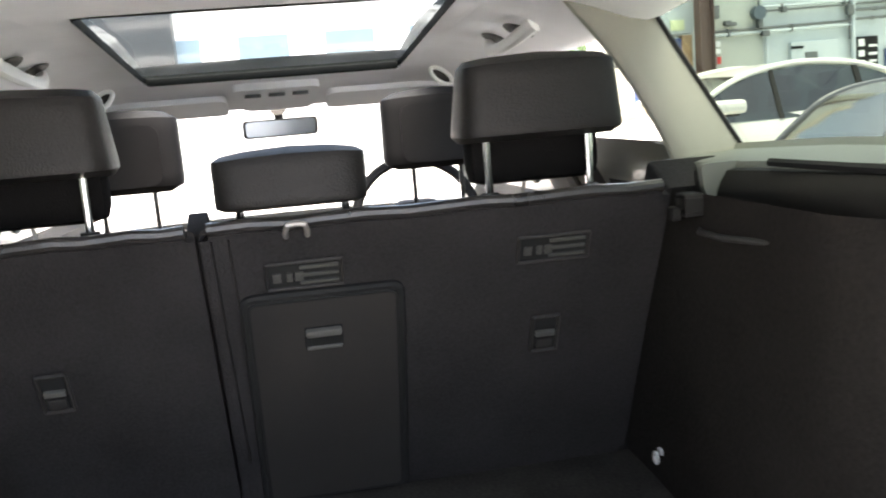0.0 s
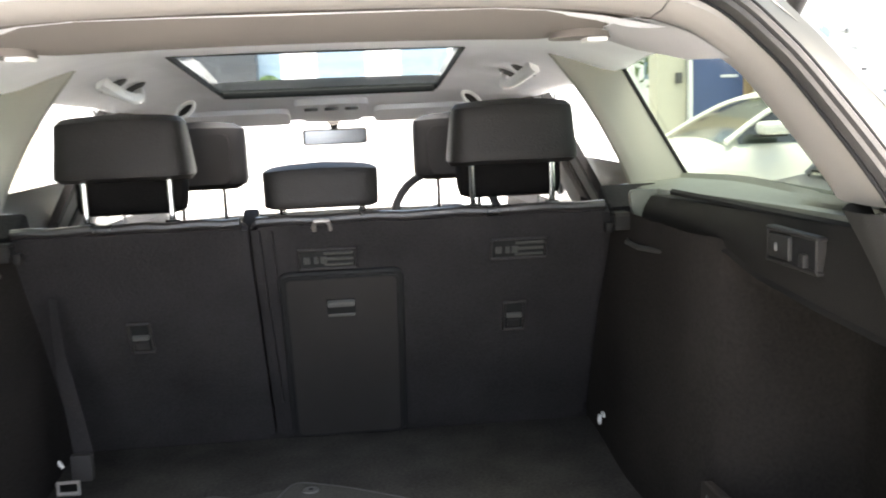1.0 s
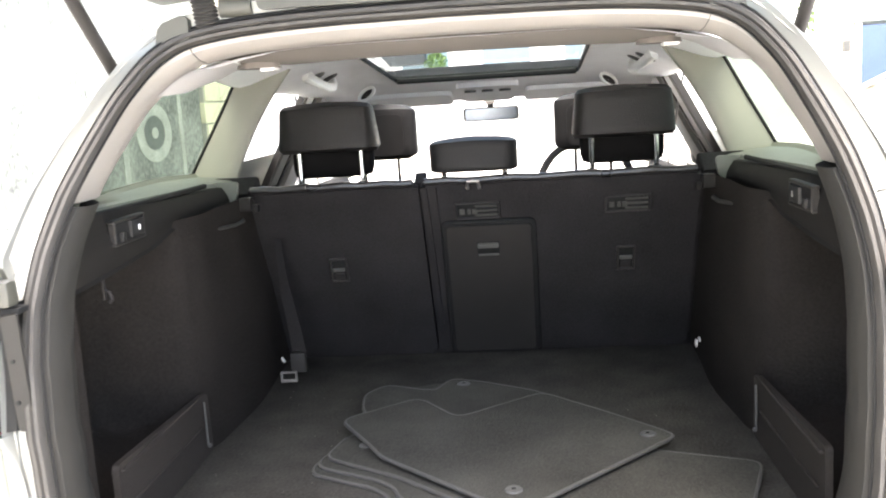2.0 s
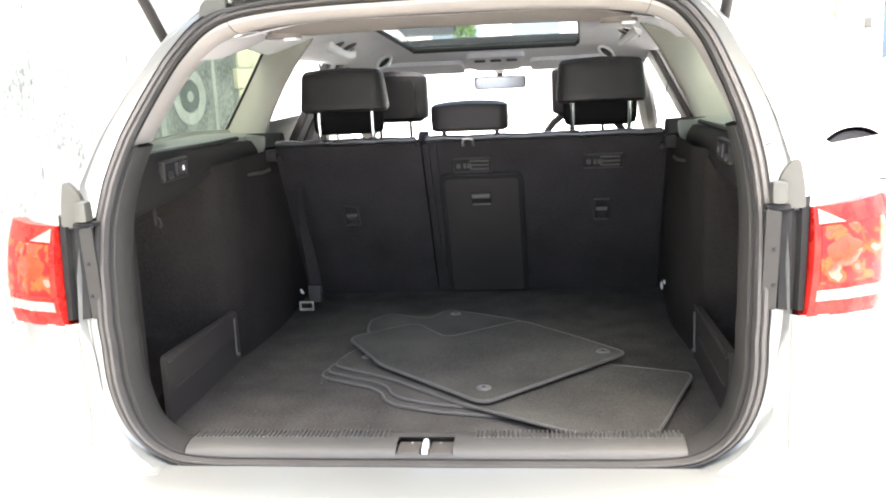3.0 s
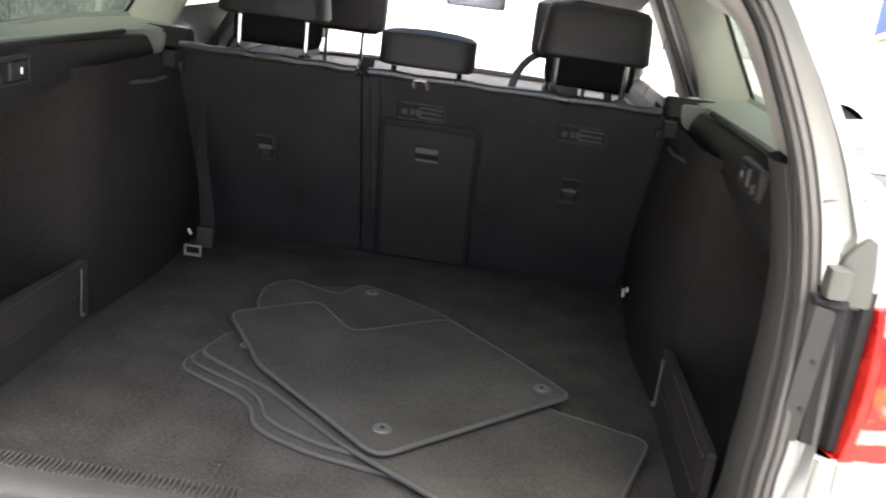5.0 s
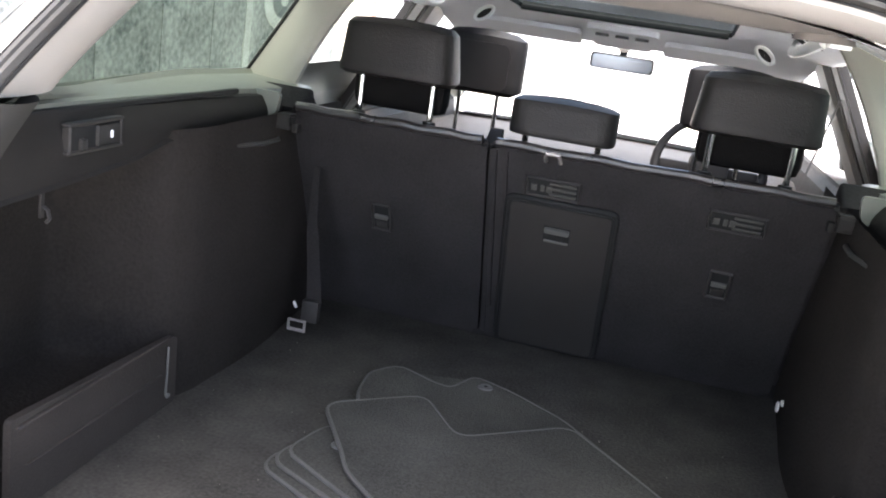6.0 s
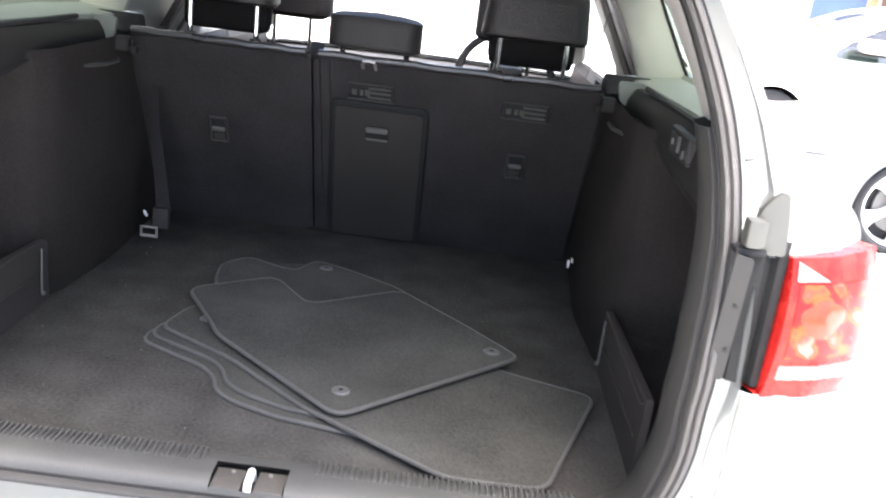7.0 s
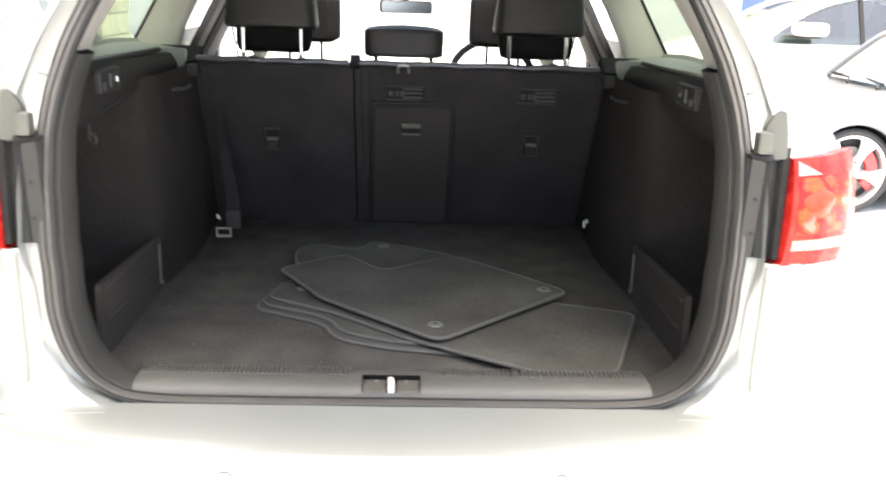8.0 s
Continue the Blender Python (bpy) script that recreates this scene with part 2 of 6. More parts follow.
def slab(bm, outline, depth, m=None):
    """A plate: the outline in x and y, from z = 0 to depth."""
    lo = [bm.verts.new((x, y, 0)) for x, y in outline]
    hi = [bm.verts.new((x, y, depth)) for x, y in outline]
    bm.faces.new(lo[::-1])
    bm.faces.new(hi)
    n = len(lo)
    for i in range(n):
        bm.faces.new((lo[i], lo[(i + 1) % n], hi[(i + 1) % n], hi[i]))
    if m is not None:
        bmesh.ops.transform(bm, matrix=m, verts=lo + hi)
    return bm


def disc(bm, c, r, depth, axis="Y", seg=24, r2=None):
    turn = {"Y": pose(0, 0, 0, 90), "X": pose(0, 0, 0, 0, 90), "Z": Matrix.Identity(4)}[axis]
    bmesh.ops.create_cone(bm, cap_ends=True, segments=seg, radius1=r, radius2=r if r2 is None else r2, depth=depth, matrix=Matrix.Translation(c) @ turn)
    return bm


def B():
    return bmesh.new()


def lerp(z, table):
    return float(np.interp(z, [a for a, _ in table], [b for _, b in table]))


def spline(pts, count):
    """A smooth open curve through pts."""
    p = [Vector(q) for q in pts]
    p = [2 * p[0] - p[1]] + p + [2 * p[-1] - p[-2]]
    out = []
    for k in range(count):
        u = k / (count - 1) * (len(p) - 3)
        i = min(int(u), len(p) - 4)
        t = u - i
        a, b, c, d = p[i : i + 4]
        out.append(0.5 * (2 * b + (c - a) * t + (2 * a - 5 * b + 4 * c - d) * t * t + (3 * b - a - 3 * c + d) * t ** 3))
    return out


# ---- the estate car ----
estate = thing("estate_car", "silver estate car, tailgate open, floor mats in its black boot", "car")

# the boot opening: half outline across (x, z), and how far forward it lies at each height
HALF = [(0, 0.606), (0.25, 0.606), (0.42, 0.609), (0.495, 0.626), (0.550, 0.678), (0.580, 0.760), (0.588, 0.86), (0.592, 0.96),
        (0.598, 1.05), (0.598, 1.13), (0.585, 1.21), (0.562, 1.29), (0.532, 1.365), (0.485, 1.424), (0.41, 1.452), (0.25, 1.466), (0, 1.470)]
RAKE = [(0.60, -0.030), (0.88, -0.040), (0.98, -0.025), (1.06, 0.010), (1.13, 0.060), (1.21, 0.130), (1.29, 0.215), (1.37, 0.300), (1.43, 0.350), (1.48, 0.375)]
half_curve = spline([(x, 0, z) for x, z in HALF], 81)
OPENING = [(p.x, p.z) for p in half_curve] + [(-p.x, p.z) for p in half_curve[-2:0:-1]]
SIDE_X = sorted((z, x) for x, z in HALF[4:13])


def opening_ring(off, dy, low=1.0, inward=0.0):
    """The opening's outline, widened by off and moved forward by dy; low scales the widening along the sill; inward draws the sides in."""
    out, n = [], len(OPENING)
    for i, (x, z) in enumerate(OPENING):
        (ax, az), (bx, bz) = OPENING[i - 1], OPENING[(i + 1) % n]
        tx, tz = bx - ax, bz - az
        k = math.hypot(tx, tz)
        rise = float(np.clip((z - 0.612) / 0.12, 0, 1))
        w = off * (low + (1 - low) * rise * rise * (3 - 2 * rise)) - inward * lerp(z, [(0.66, 0.0), (0.84, 1.0), (1.12, 1.0), (1.36, 0.0)])
        out.append(Vector((x + tz / k * w, lerp(z, RAKE) + dy, z - tx / k * w)))
    return out


def ring_part(rings, keep):
    """Only the stretch of each ring where keep(x, z) of the opening holds, in order from its first to its last."""
    n = len(OPENING)
    good = [keep(*OPENING[i]) for i in range(n)]
    start = next(i for i in range(n) if good[i] and not good[i - 1])
    idx = []
    for k in range(n):
        if not good[(start + k) % n]:
            break
        idx.append((start + k) % n)
    return [[r[i] for i in idx] for r in rings]


# rubber seal with two ridges
SEAL = [(-0.013, 0.012), (-0.014, -0.004), (-0.009, -0.014), (-0.003, -0.015), (0.000, -0.009), (0.004, -0.014), (0.011, -0.013), (0.016, -0.005), (0.016, 0.012)]
seal_rings = [opening_ring(0.85 * o, d, 0.66, 0.011) for o, d in SEAL]
b = B()
loft(b, seal_rings + [seal_rings[0]], closed=True)
part("boot_seal", b, RUBBER, estate, "dark grey rubber seal round the boot opening")

# dark joints on both sides of the seal
for off, dy, r in ((-0.0155, 0.001, 0.0022), (0.0190, -0.001, 0.0024)):
    b = B()
    tube(b, opening_ring(0.85 * off, dy, 0.66, 0.011), r, 6, closed=True)
    part("seal_joint", b, BLACK, estate)

# painted gutter round the seal
b = B()
loft(b, [opening_ring(o, d, 0.35) for o, d in ((-0.004, 0.010), (0.006, 0.0085), (0.018, 0.006), (0.028, 0.004), (0.034, 0.002), (0.041, -0.001))], closed=True)
part("opening_gutter", b, PAINT, estate)

# inner frame trim: grey below, pale above, with a joint between them
inner = [opening_ring(o, d, 1.0) for o, d in ((-0.008, 0.006), (-0.022, 0.010), (-0.034, 0.030), (-0.040, 0.070), (-0.034, 0.110), (-0.015, 0.135), (0.030, 0.200))]
inner_low = [opening_ring(o, d, 0.50, 0.011) for o, d in ((-0.008, 0.006), (-0.019, 0.010), (-0.025, 0.026), (-0.027, 0.052), (-0.023, 0.078), (-0.010, 0.092), (0.016, 0.100))]
# the pale trim stands in further along the top than down the sides
slim = [opening_ring(0.3 * o if o < 0 else o, d, 1.0) for o, d in ((-0.008, 0.006), (-0.022, 0.010), (-0.034, 0.030), (-0.040, 0.070), (-0.034, 0.110), (-0.015, 0.135), (0.030, 0.200))]
share = [lerp(z, [(1.19, 0.0), (1.34, 0.25), (1.445, 1.0)]) for x, z in OPENING]
inner = [[p.lerp(q, k) for p, q, k in zip(r0, r1, share)] for r0, r1 in zip(slim, inner)]
b = B()
loft(b, ring_part(inner, lambda x, z: z > 1.19))
part("pillar_trim", b, PALETRIM, estate, "pale beige trim along the top of the opening")
# lower trim is coloured darker than the sill to carry its sideways shade
for s in (-1, 1):
    b = B()
    low = ring_part(inner_low, lambda x, z: z < 1.196 and x * s > 0.466)
    loft(b, low)
    part("lower_pillar_trim", b, TRIMGREY, estate, "grey grained plastic pillar trim, coloured darker than the sill for its shade")
# trim joint lines across the pale trim
for s in (-1, 1):
    b = B()
    i = min(range(len(OPENING)), key=lambda n: abs(OPENING[n][0] - s * 0.45) + 4 * abs(OPENING[n][1] - 1.44))
    tube(b, [r[i] for r in inner[:-1]], 0.0012, 5)
    part("trim_joint", b, GREYPLASTIC, estate)

# loading sill with a ribbed strip and the lock recess
b = B()
SILL = [(-0.026, 0.612), (-0.022, 0.622), (-0.012, 0.630), (0.005, 0.634), (0.030, 0.634), (0.058, 0.631), (0.070, 0.624), (0.074, 0.600)]
for s in (-1, 1):
    loft(b, [[Vector((x0, y, z)) for y, z in SILL] for x0 in np.linspace(0.053 * s - 0.008, 0.468 * s, 30)])
loft(b, [[Vector((x0, y, z)) for y, z in SILL[:2]] for x0 in (-0.061, 0.045)])
loft(b, [[Vector((x0, y, z)) for y, z in SILL[4:]] for x0 in (-0.061, 0.045)])
sill = part("loading_sill", b, SILLPLASTIC, estate, "grey plastic loading sill with a ribbed strip")
b = B()
for s in (-1, 1):
    for k in range(46):
        box(b, s * (0.084 + k * 0.0083), 0.044, 0.6330, 0.0044, 0.036, 0.0066, 0.0014, seg=1)
tagged(part("sill_ribs", b, SILLPLASTIC, sill), kind="stuff")
# sill corner pieces that sweep up to the pillars
for s in (-1, 1):
    b = B()
    tube(b, [(0.466 * s, y, z + 0.0006) for y, z in SILL], 0.0014, 6)
    part("sill_joint", b, BLACK, sill)
b = B()
box(b, -0.008, 0.004, 0.609, 0.106, 0.052, 0.004)
lock = part("lock_recess", b, BLACK, sill)
for s in (-1, 1):
    b = B()
    box(b, 0.0305 * s - 0.008, 0.004, 0.6175, 0.042, 0.051, 0.015, 0.002)
    part("lock_cover", b, LOCKPLATE, lock)
    b = B()
    disc(b, (0.027 * s - 0.008, 0.020, 0.626), 0.0030, 0.003, "Z", 10)
    part("lock_pin", b, DULLSTEEL, lock)
b = B()
tube(b, [(-0.009, 0.028, 0.612), (-0.009, 0.022, 0.628), (-0.008, 0.006, 0.631), (-0.008, -0.010, 0.626), (-0.008, -0.015, 0.612)], 0.0062, 10)
part("lock_striker", b, STEEL, lock, "bright steel lock striker")

# boot floor
b = B()
box(b, 0, 0.70, 0.585, 1.20, 1.27, 0.03, 0.004)
part("boot_floor", b, CARPET, estate, "dark worn carpeted boot floor")


def wall_x(y, z):
    """The boot side's distance from the middle."""
    x = 0.600 - 0.030 * float(np.clip((y - 0.56) / 0.10, 0, 1))
    x -= 0.020 * math.exp(-((y - 0.92) / 0.22) ** 2) * float(np.clip((1.0 - z) / 0.25, 0, 1))
    ease = lambda v: float(np.clip(v, 0, 1)) ** 2 * (3 - 2 * float(np.clip(v, 0, 1)))
    hole = ease((y - 0.16) / 0.03) * ease((0.60 - y) / 0.10) * ease((z - 0.66) / 0.03) * ease((1.10 - z) / 0.05)
    x += 0.17 * hole
    if y < 0.15:
        x = min(x, 0.600)
    return x


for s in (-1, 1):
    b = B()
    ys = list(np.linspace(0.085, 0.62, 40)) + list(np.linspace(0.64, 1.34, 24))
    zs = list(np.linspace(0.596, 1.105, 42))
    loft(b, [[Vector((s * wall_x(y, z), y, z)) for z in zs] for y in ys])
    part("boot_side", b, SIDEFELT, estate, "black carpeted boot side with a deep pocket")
    # upper plastic panel under the window ledge
    b = B()
    def upper(y, k):
        bottom = lerp(y, [(0.08, 1.050), (0.30, 1.060), (0.48, 1.072), (0.58, 1.092), (0.80, 1.092), (1.0, 1.068), (1.3, 1.06)])
        top = lerp(y, [(0.2, 1.158), (0.5, 1.150), (0.9, 1.138), (1.3, 1.114)])
        xo = lerp(y, [(0.08, 0.597), (0.7, 0.596), (1.0, 0.602), (1.3, 0.62)])
        z = bottom + (top - bottom) * k
        return Vector((s * (xo - 0.010 * math.sin(math.pi * k) + 0.014 * k), y, z))
    rows = [[upper(y, k) for k in np.linspace(0, 1, 9)] for y in np.linspace(0.085, 1.30, 46)]
    rows = [[Vector((s * 0.79, r[0].y, r[0].z + 0.016)), Vector((s * 0.620, r[0].y, r[0].z - 0.002)), Vector((s * 0.601, r[0].y, r[0].z - 0.009)), Vector((s * 0.592, r[0].y, r[0].z - 0.006))] + r + [Vector((s * 0.66, r[-1].y, r[-1].z + 0.006))] for r in rows]
    loft(b, rows)
    part("upper_side_panel", b, PANELPLASTIC, estate, "black plastic panel under the window ledge")
    # rail for the luggage cover
    b = B()
    tube(b, [(s * (0.590 - 0.02 * k), y, z) for k, (y, z) in zip((0.6, 1.2, 1.3, 0.9, 0.3, -0.3), ((0.99, 1.056), (0.97, 1.050), (0.90, 1.050), (0.80, 1.056), (0.72, 1.064), (0.66, 1.072)))], [0.003, 0.005, 0.005, 0.0045, 0.003, 0.001], 8)
    part("cover_rail", b, SILLPLASTIC, estate, "grey rim below the luggage cover mount")
    b = B()
    for dy, dz, sy, sz in ((0, 0.013, 0.034, 0.007), (0, -0.013, 0.034, 0.007), (0.0145, 0, 0.007, 0.024), (-0.0145, 0, 0.007, 0.024)):
        box(b, s * 0.556, 0.978 + dy, 1.090 + dz, 0.030, sy, sz, 0.002, seg=1)
    box(b, s * 0.535, 0.985, 1.078, 0.014, 0.022, 0.020, 0.004)
    part("cover_mount", b, PANELPLASTIC, estate, "dark plastic luggage cover mount")
    # switch panel: a frame with two rockers
    b = B()
    y0, y1, z0, z1 = 0.298, 0.422, 1.101, 1.141
    for cy, cz, sy, sz in (((y0 + y1) / 2, z1, y1 - y0 + 0.012, 0.006), ((y0 + y1) / 2, z0, y1 - y0 + 0.012, 0.006), (y0, (z0 + z1) / 2, 0.006, z1 - z0), (y1, (z0 + z1) / 2, 0.006, z1 - z0)):
        box(b, s * 0.5915, cy, cz, 0.014, sy, sz, 0.002, seg=1)
    panel = part("switch_panel", b, DARKPLASTIC, estate, "switch frame in the boot side panel")
    b = B()
    # black sheet inside the frame, for the shade behind the switches
    box(b, s * 0.592, (y0 + y1) / 2, (z0 + z1) / 2, 0.008, y1 - y0 - 0.006, z1 - z0 - 0.006)
    part("backing", b, BLACK, panel)
    b = B()
    box(b, s * 0.588, 0.388, 1.121, 0.012, 0.056, 0.030, 0.003)
    part("rocker", b, SWITCHPLASTIC, panel)
    b = B()
    box(b, s * 0.581, 0.390, 1.121, 0.004, 0.004, 0.011, 0.001, seg=1)
    part("switch_mark", b, WHITEPLASTIC if s < 0 else GREYPLASTIC, panel, "small pale mark")
    b = B()
    box(b, s * 0.586, 0.326, 1.112, 0.010, 0.013, 0.016, 0.002)
    part("release_lever", b, SWITCHPLASTIC, panel)
    # hook low behind the panel, on one side alone
    if s < 0:
        b = B()
        tube(b, [(s * 0.600, 0.262, 1.030), (s * 0.592, 0.262, 1.026), (s * 0.589, 0.262, 1.014), (s * 0.594, 0.262, 1.008)], 0.003, 8)
        box(b, s * 0.602, 0.262, 1.038, 0.004, 0.008, 0.050, 0.001)
        part("bag_hook", b, DARKPLASTIC, estate, "small plastic bag hook")
    # board that closes the pocket
    b = B()
    outline = rounded([(0.165, 0.602), (0.612, 0.602), (0.606, 0.728), (0.590, 0.734), (0.165, 0.752)], 0.012)
    slab(b, outline, 0.012, Matrix(((0, 0, s, s * 0.568), (1, 0, 0, 0), (0, 1, 0, 0), (0, 0, 0, 1))))
    board = part("pocket_board", b, BOARDPLASTIC, estate, "black moulded board across the side pocket")
    b = B()
    box(b, s * 0.566, 0.375, 0.672, 0.006, 0.36, 0.004, 0.0015, seg=1)
    box(b, s * 0.566, 0.375, 0.738, 0.010, 0.40, 0.006, 0.002, seg=1)
    part("moulded_rib", b, BOARDPLASTIC, board)
    b = B()
    box(b, s * 0.562, 0.566, 0.676, 0.005, 0.0035, 0.094, 0.0015, seg=1)
    box(b, s * 0.560, 0.570, 0.628, 0.008, 0.010, 0.008, 0.002, seg=1)
    part("clip", b, GREYPLASTIC, board, "thin upright clip")

# lashing ring beside the seat
b = B()
tube(b, [(0.552, 1.139 + 0.008 * math.cos(a), 0.650 + 0.009 * math.sin(a)) for a in np.linspace(0, 6.283, 17)[:-1]], 0.003, 8, closed=True)
box(b, 0.562, 1.139, 0.660, 0.010, 0.016, 0.010, 0.002)
part("lashing_ring", b, STEEL, estate, "small bright lashing ring")

# ---- rear seat backs ----
# local axes of the leaning backrest: x across, y up along it, z out of its rear face
UP = Vector((0, -0.466, 0.885))
OUT = Vector((0, -0.885, -0.466))
FOOT = Vector((0, 1.308, 0.602))
SEAT = Matrix(((1, UP.x, OUT.x, FOOT.x), (0, UP.y, OUT.y, FOOT.y), (0, UP.z, OUT.z, FOOT.z), (0, 0, 0, 1)))


def on_seat(z):
    """How far up the backrest a height lies."""
    return (z - FOOT.z) / UP.z


def backrest(x0, x1, label):
    b = B()
    slab(b, rounded([(x0, 0.0), (x1, 0.0), (x1, 0.575), (x0, 0.575)], 0.014), 0.09)
    es = [e for e in b.edges if all(abs(v.co.z - 0.09) < 1e-5 for v in e.verts)]
    bmesh.ops.bevel(b, geom=es, offset=0.012, segments=3, affect="EDGES")
    for v in b.verts:
        if v.co.y > 0.5:
            v.co.y -= 0.055 * max(0.0, 1 - v.co.z / 0.078)
    bmesh.ops.transform(b, matrix=SEAT @ Matrix.Translation((0, 0, -0.09)), verts=b.verts[:])
    rest = part("rear_backrest", b, SEATCLOTH, estate, label)
    b = B()
    tube(b, [SEAT @ Vector((x0 + 0.012 + (x1 - x0 - 0.024) * k / 12, 0.576 + 0.002 * math.sin(k * 2.1), -0.006)) for k in range(13)], 0.010, 10)
    part("top_roll", b, GLOSSLEATHER, rest, "black leather roll along the top")
    b = B()
    box(b, (x0 + x1) / 2, 1.125, 1.066, x1 - x0 - 0.01, 0.10, 0.026, 0.012)
    part("seat_top", b, GLOSSLEATHER, rest)
    return rest


left_rest = backrest(-0.575, -0.139, "narrow folding backrest in black felt, upright")
right_rest = backrest(-0.133, 0.556, "wide folding backrest in black felt, upright")
b = B()
for dx in (0.0, 0.024):
    tube(b, [SEAT @ Vector((-0.118 + dx + 0.006 * k / 10, 0.56 - 0.045 * k, 0.0004)) for k in range(11)], 0.0018, 6)
part("seam", b, LEATHER, right_rest)
b = B()
box(b, -0.136, 0.29, -0.05, 0.030, 0.54, 0.060, 0.004, SEAT)
part("backrest_divider", b, FRONTLEATHER, estate)
# side bolsters between the backrests and the wheel arches
for s in (-1, 1):
    b = B()
    slab(b, rounded([(0.0, 0.0), (0.10, 0.0), (0.12, 0.56), (0.0, 0.56)], 0.01), 0.08, SEAT @ Matrix.Translation((0.560 if s > 0 else -0.685, 0, -0.10)))
    part("seat_bolster", b, SEATCLOTH, estate)


def seat_box(x, z, sx, sv, depth, out, bevel=0.003):
    b = B()
    box(b, x, on_seat(z), out + depth / 2 - 0.0, sx, sv, depth, bevel, SEAT, seg=2)
    return b


# load-through hatch in the wide backrest
b = B()
hx0, hx1, hz0, hz1 = -0.086, 0.141, 0.612, 0.997
outline = rounded([(hx0, on_seat(hz0)), (hx1, on_seat(hz0)), (hx1 - 0.002, on_seat(hz1)), (hx0 + 0.006, on_seat(hz1))], 0.014)
slab(b, outline, 0.010, SEAT)
hatch = part("hatch", b, DARKPLASTIC, right_rest, "black plastic load-through hatch")
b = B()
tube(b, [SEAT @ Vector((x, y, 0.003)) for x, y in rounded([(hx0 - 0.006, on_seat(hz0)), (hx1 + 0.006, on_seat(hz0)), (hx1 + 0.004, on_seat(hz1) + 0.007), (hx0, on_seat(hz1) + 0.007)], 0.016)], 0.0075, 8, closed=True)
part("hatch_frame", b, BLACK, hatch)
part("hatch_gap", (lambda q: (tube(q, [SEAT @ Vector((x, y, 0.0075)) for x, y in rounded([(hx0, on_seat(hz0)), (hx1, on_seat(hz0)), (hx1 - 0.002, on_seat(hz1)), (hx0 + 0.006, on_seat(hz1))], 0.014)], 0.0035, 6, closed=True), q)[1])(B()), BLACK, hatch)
# black sheet laid on the hatch in place of the handle recess's shade
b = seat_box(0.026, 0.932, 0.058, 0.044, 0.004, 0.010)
part("handle_shade", b, BLACK, hatch)
b = seat_box(0.026, 0.945, 0.054, 0.013, 0.012, 0.010, 0.004)
part("handle", b, GREYPLASTIC, hatch)
b = seat_box(0.026, 0.917, 0.054, 0.007, 0.006, 0.010, 0.002)
part("handle_lip", b, GREYPLASTIC, hatch)
# backrest release handles
for rest, x in ((left_rest, -0.376), (right_rest, 0.379)):
    b = B()
    for dx, dv, sx, sv in ((0, 0.036, 0.046, 0.006), (0, -0.036, 0.046, 0.006), (0.021, 0, 0.006, 0.072), (-0.021, 0, 0.006, 0.072)):
        box(b, x + dx, on_seat(0.884) + dv, 0.004, sx, sv, 0.008, 0.002, SEAT, seg=1)
    latch = part("release_latch", b, DARKPLASTIC, rest, "recessed backrest release")
    # the latch's hollow is a thin black sheet, its shade put into colour
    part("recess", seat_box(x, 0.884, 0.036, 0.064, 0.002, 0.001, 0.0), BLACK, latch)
    part("pull", seat_box(x, 0.886, 0.032, 0.010, 0.008, 0.002, 0.002), GREYPLASTIC, latch)
    part("grip", seat_box(x, 0.866, 0.026, 0.020, 0.005, 0.002, 0.002), DARKPLASTIC, latch)
# slotted anchor covers with small raised marks
for x in (0.006, 0.380):
    b = B()
    for dv, sv in ((0.023, 0.005), (-0.023, 0.005)):
        box(b, x, on_seat(1.035) + dv, 0.003, 0.114, sv, 0.006, 0.002, SEAT, seg=1)
    for dx in (-0.055, 0.055):
        box(b, x + dx, on_seat(1.035), 0.003, 0.005, 0.046, 0.006, 0.002, SEAT, seg=1)
    cover = part("anchor_cover", b, DARKPLASTIC, right_rest, "slotted child-seat anchor cover")
    # the slot is likewise a black sheet, shaded by its colour alone
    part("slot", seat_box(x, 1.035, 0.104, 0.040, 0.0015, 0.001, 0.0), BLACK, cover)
    for dz in (0.012, 0.0, -0.012):
        part("bar", seat_box(x + 0.021, 1.035 + dz, 0.056, 0.005, 0.005, 0.001, 0.001), SILLPLASTIC, cover)
    for dx, sx in ((-0.040, 0.012), (-0.022, 0.008), (-0.008, 0.012)):
        part("raised_mark", seat_box(x + dx, 1.033, sx, 0.016, 0.004, 0.001, 0.001), SILLPLASTIC, cover)
# anchor hoop on the top edge
b = B()
tube(b, [SEAT @ Vector(p) for p in ((-0.015, 0.556, 0.000), (-0.015, 0.572, 0.012), (-0.012, 0.584, 0.014), (0.0, 0.586, 0.014), (0.012, 0.584, 0.014), (0.015, 0.572, 0.012), (0.015, 0.556, 0.0))], 0.0045, 8)
part("anchor_hoop", b, DULLSTEEL, right_rest, "pale child-seat anchor hoop")


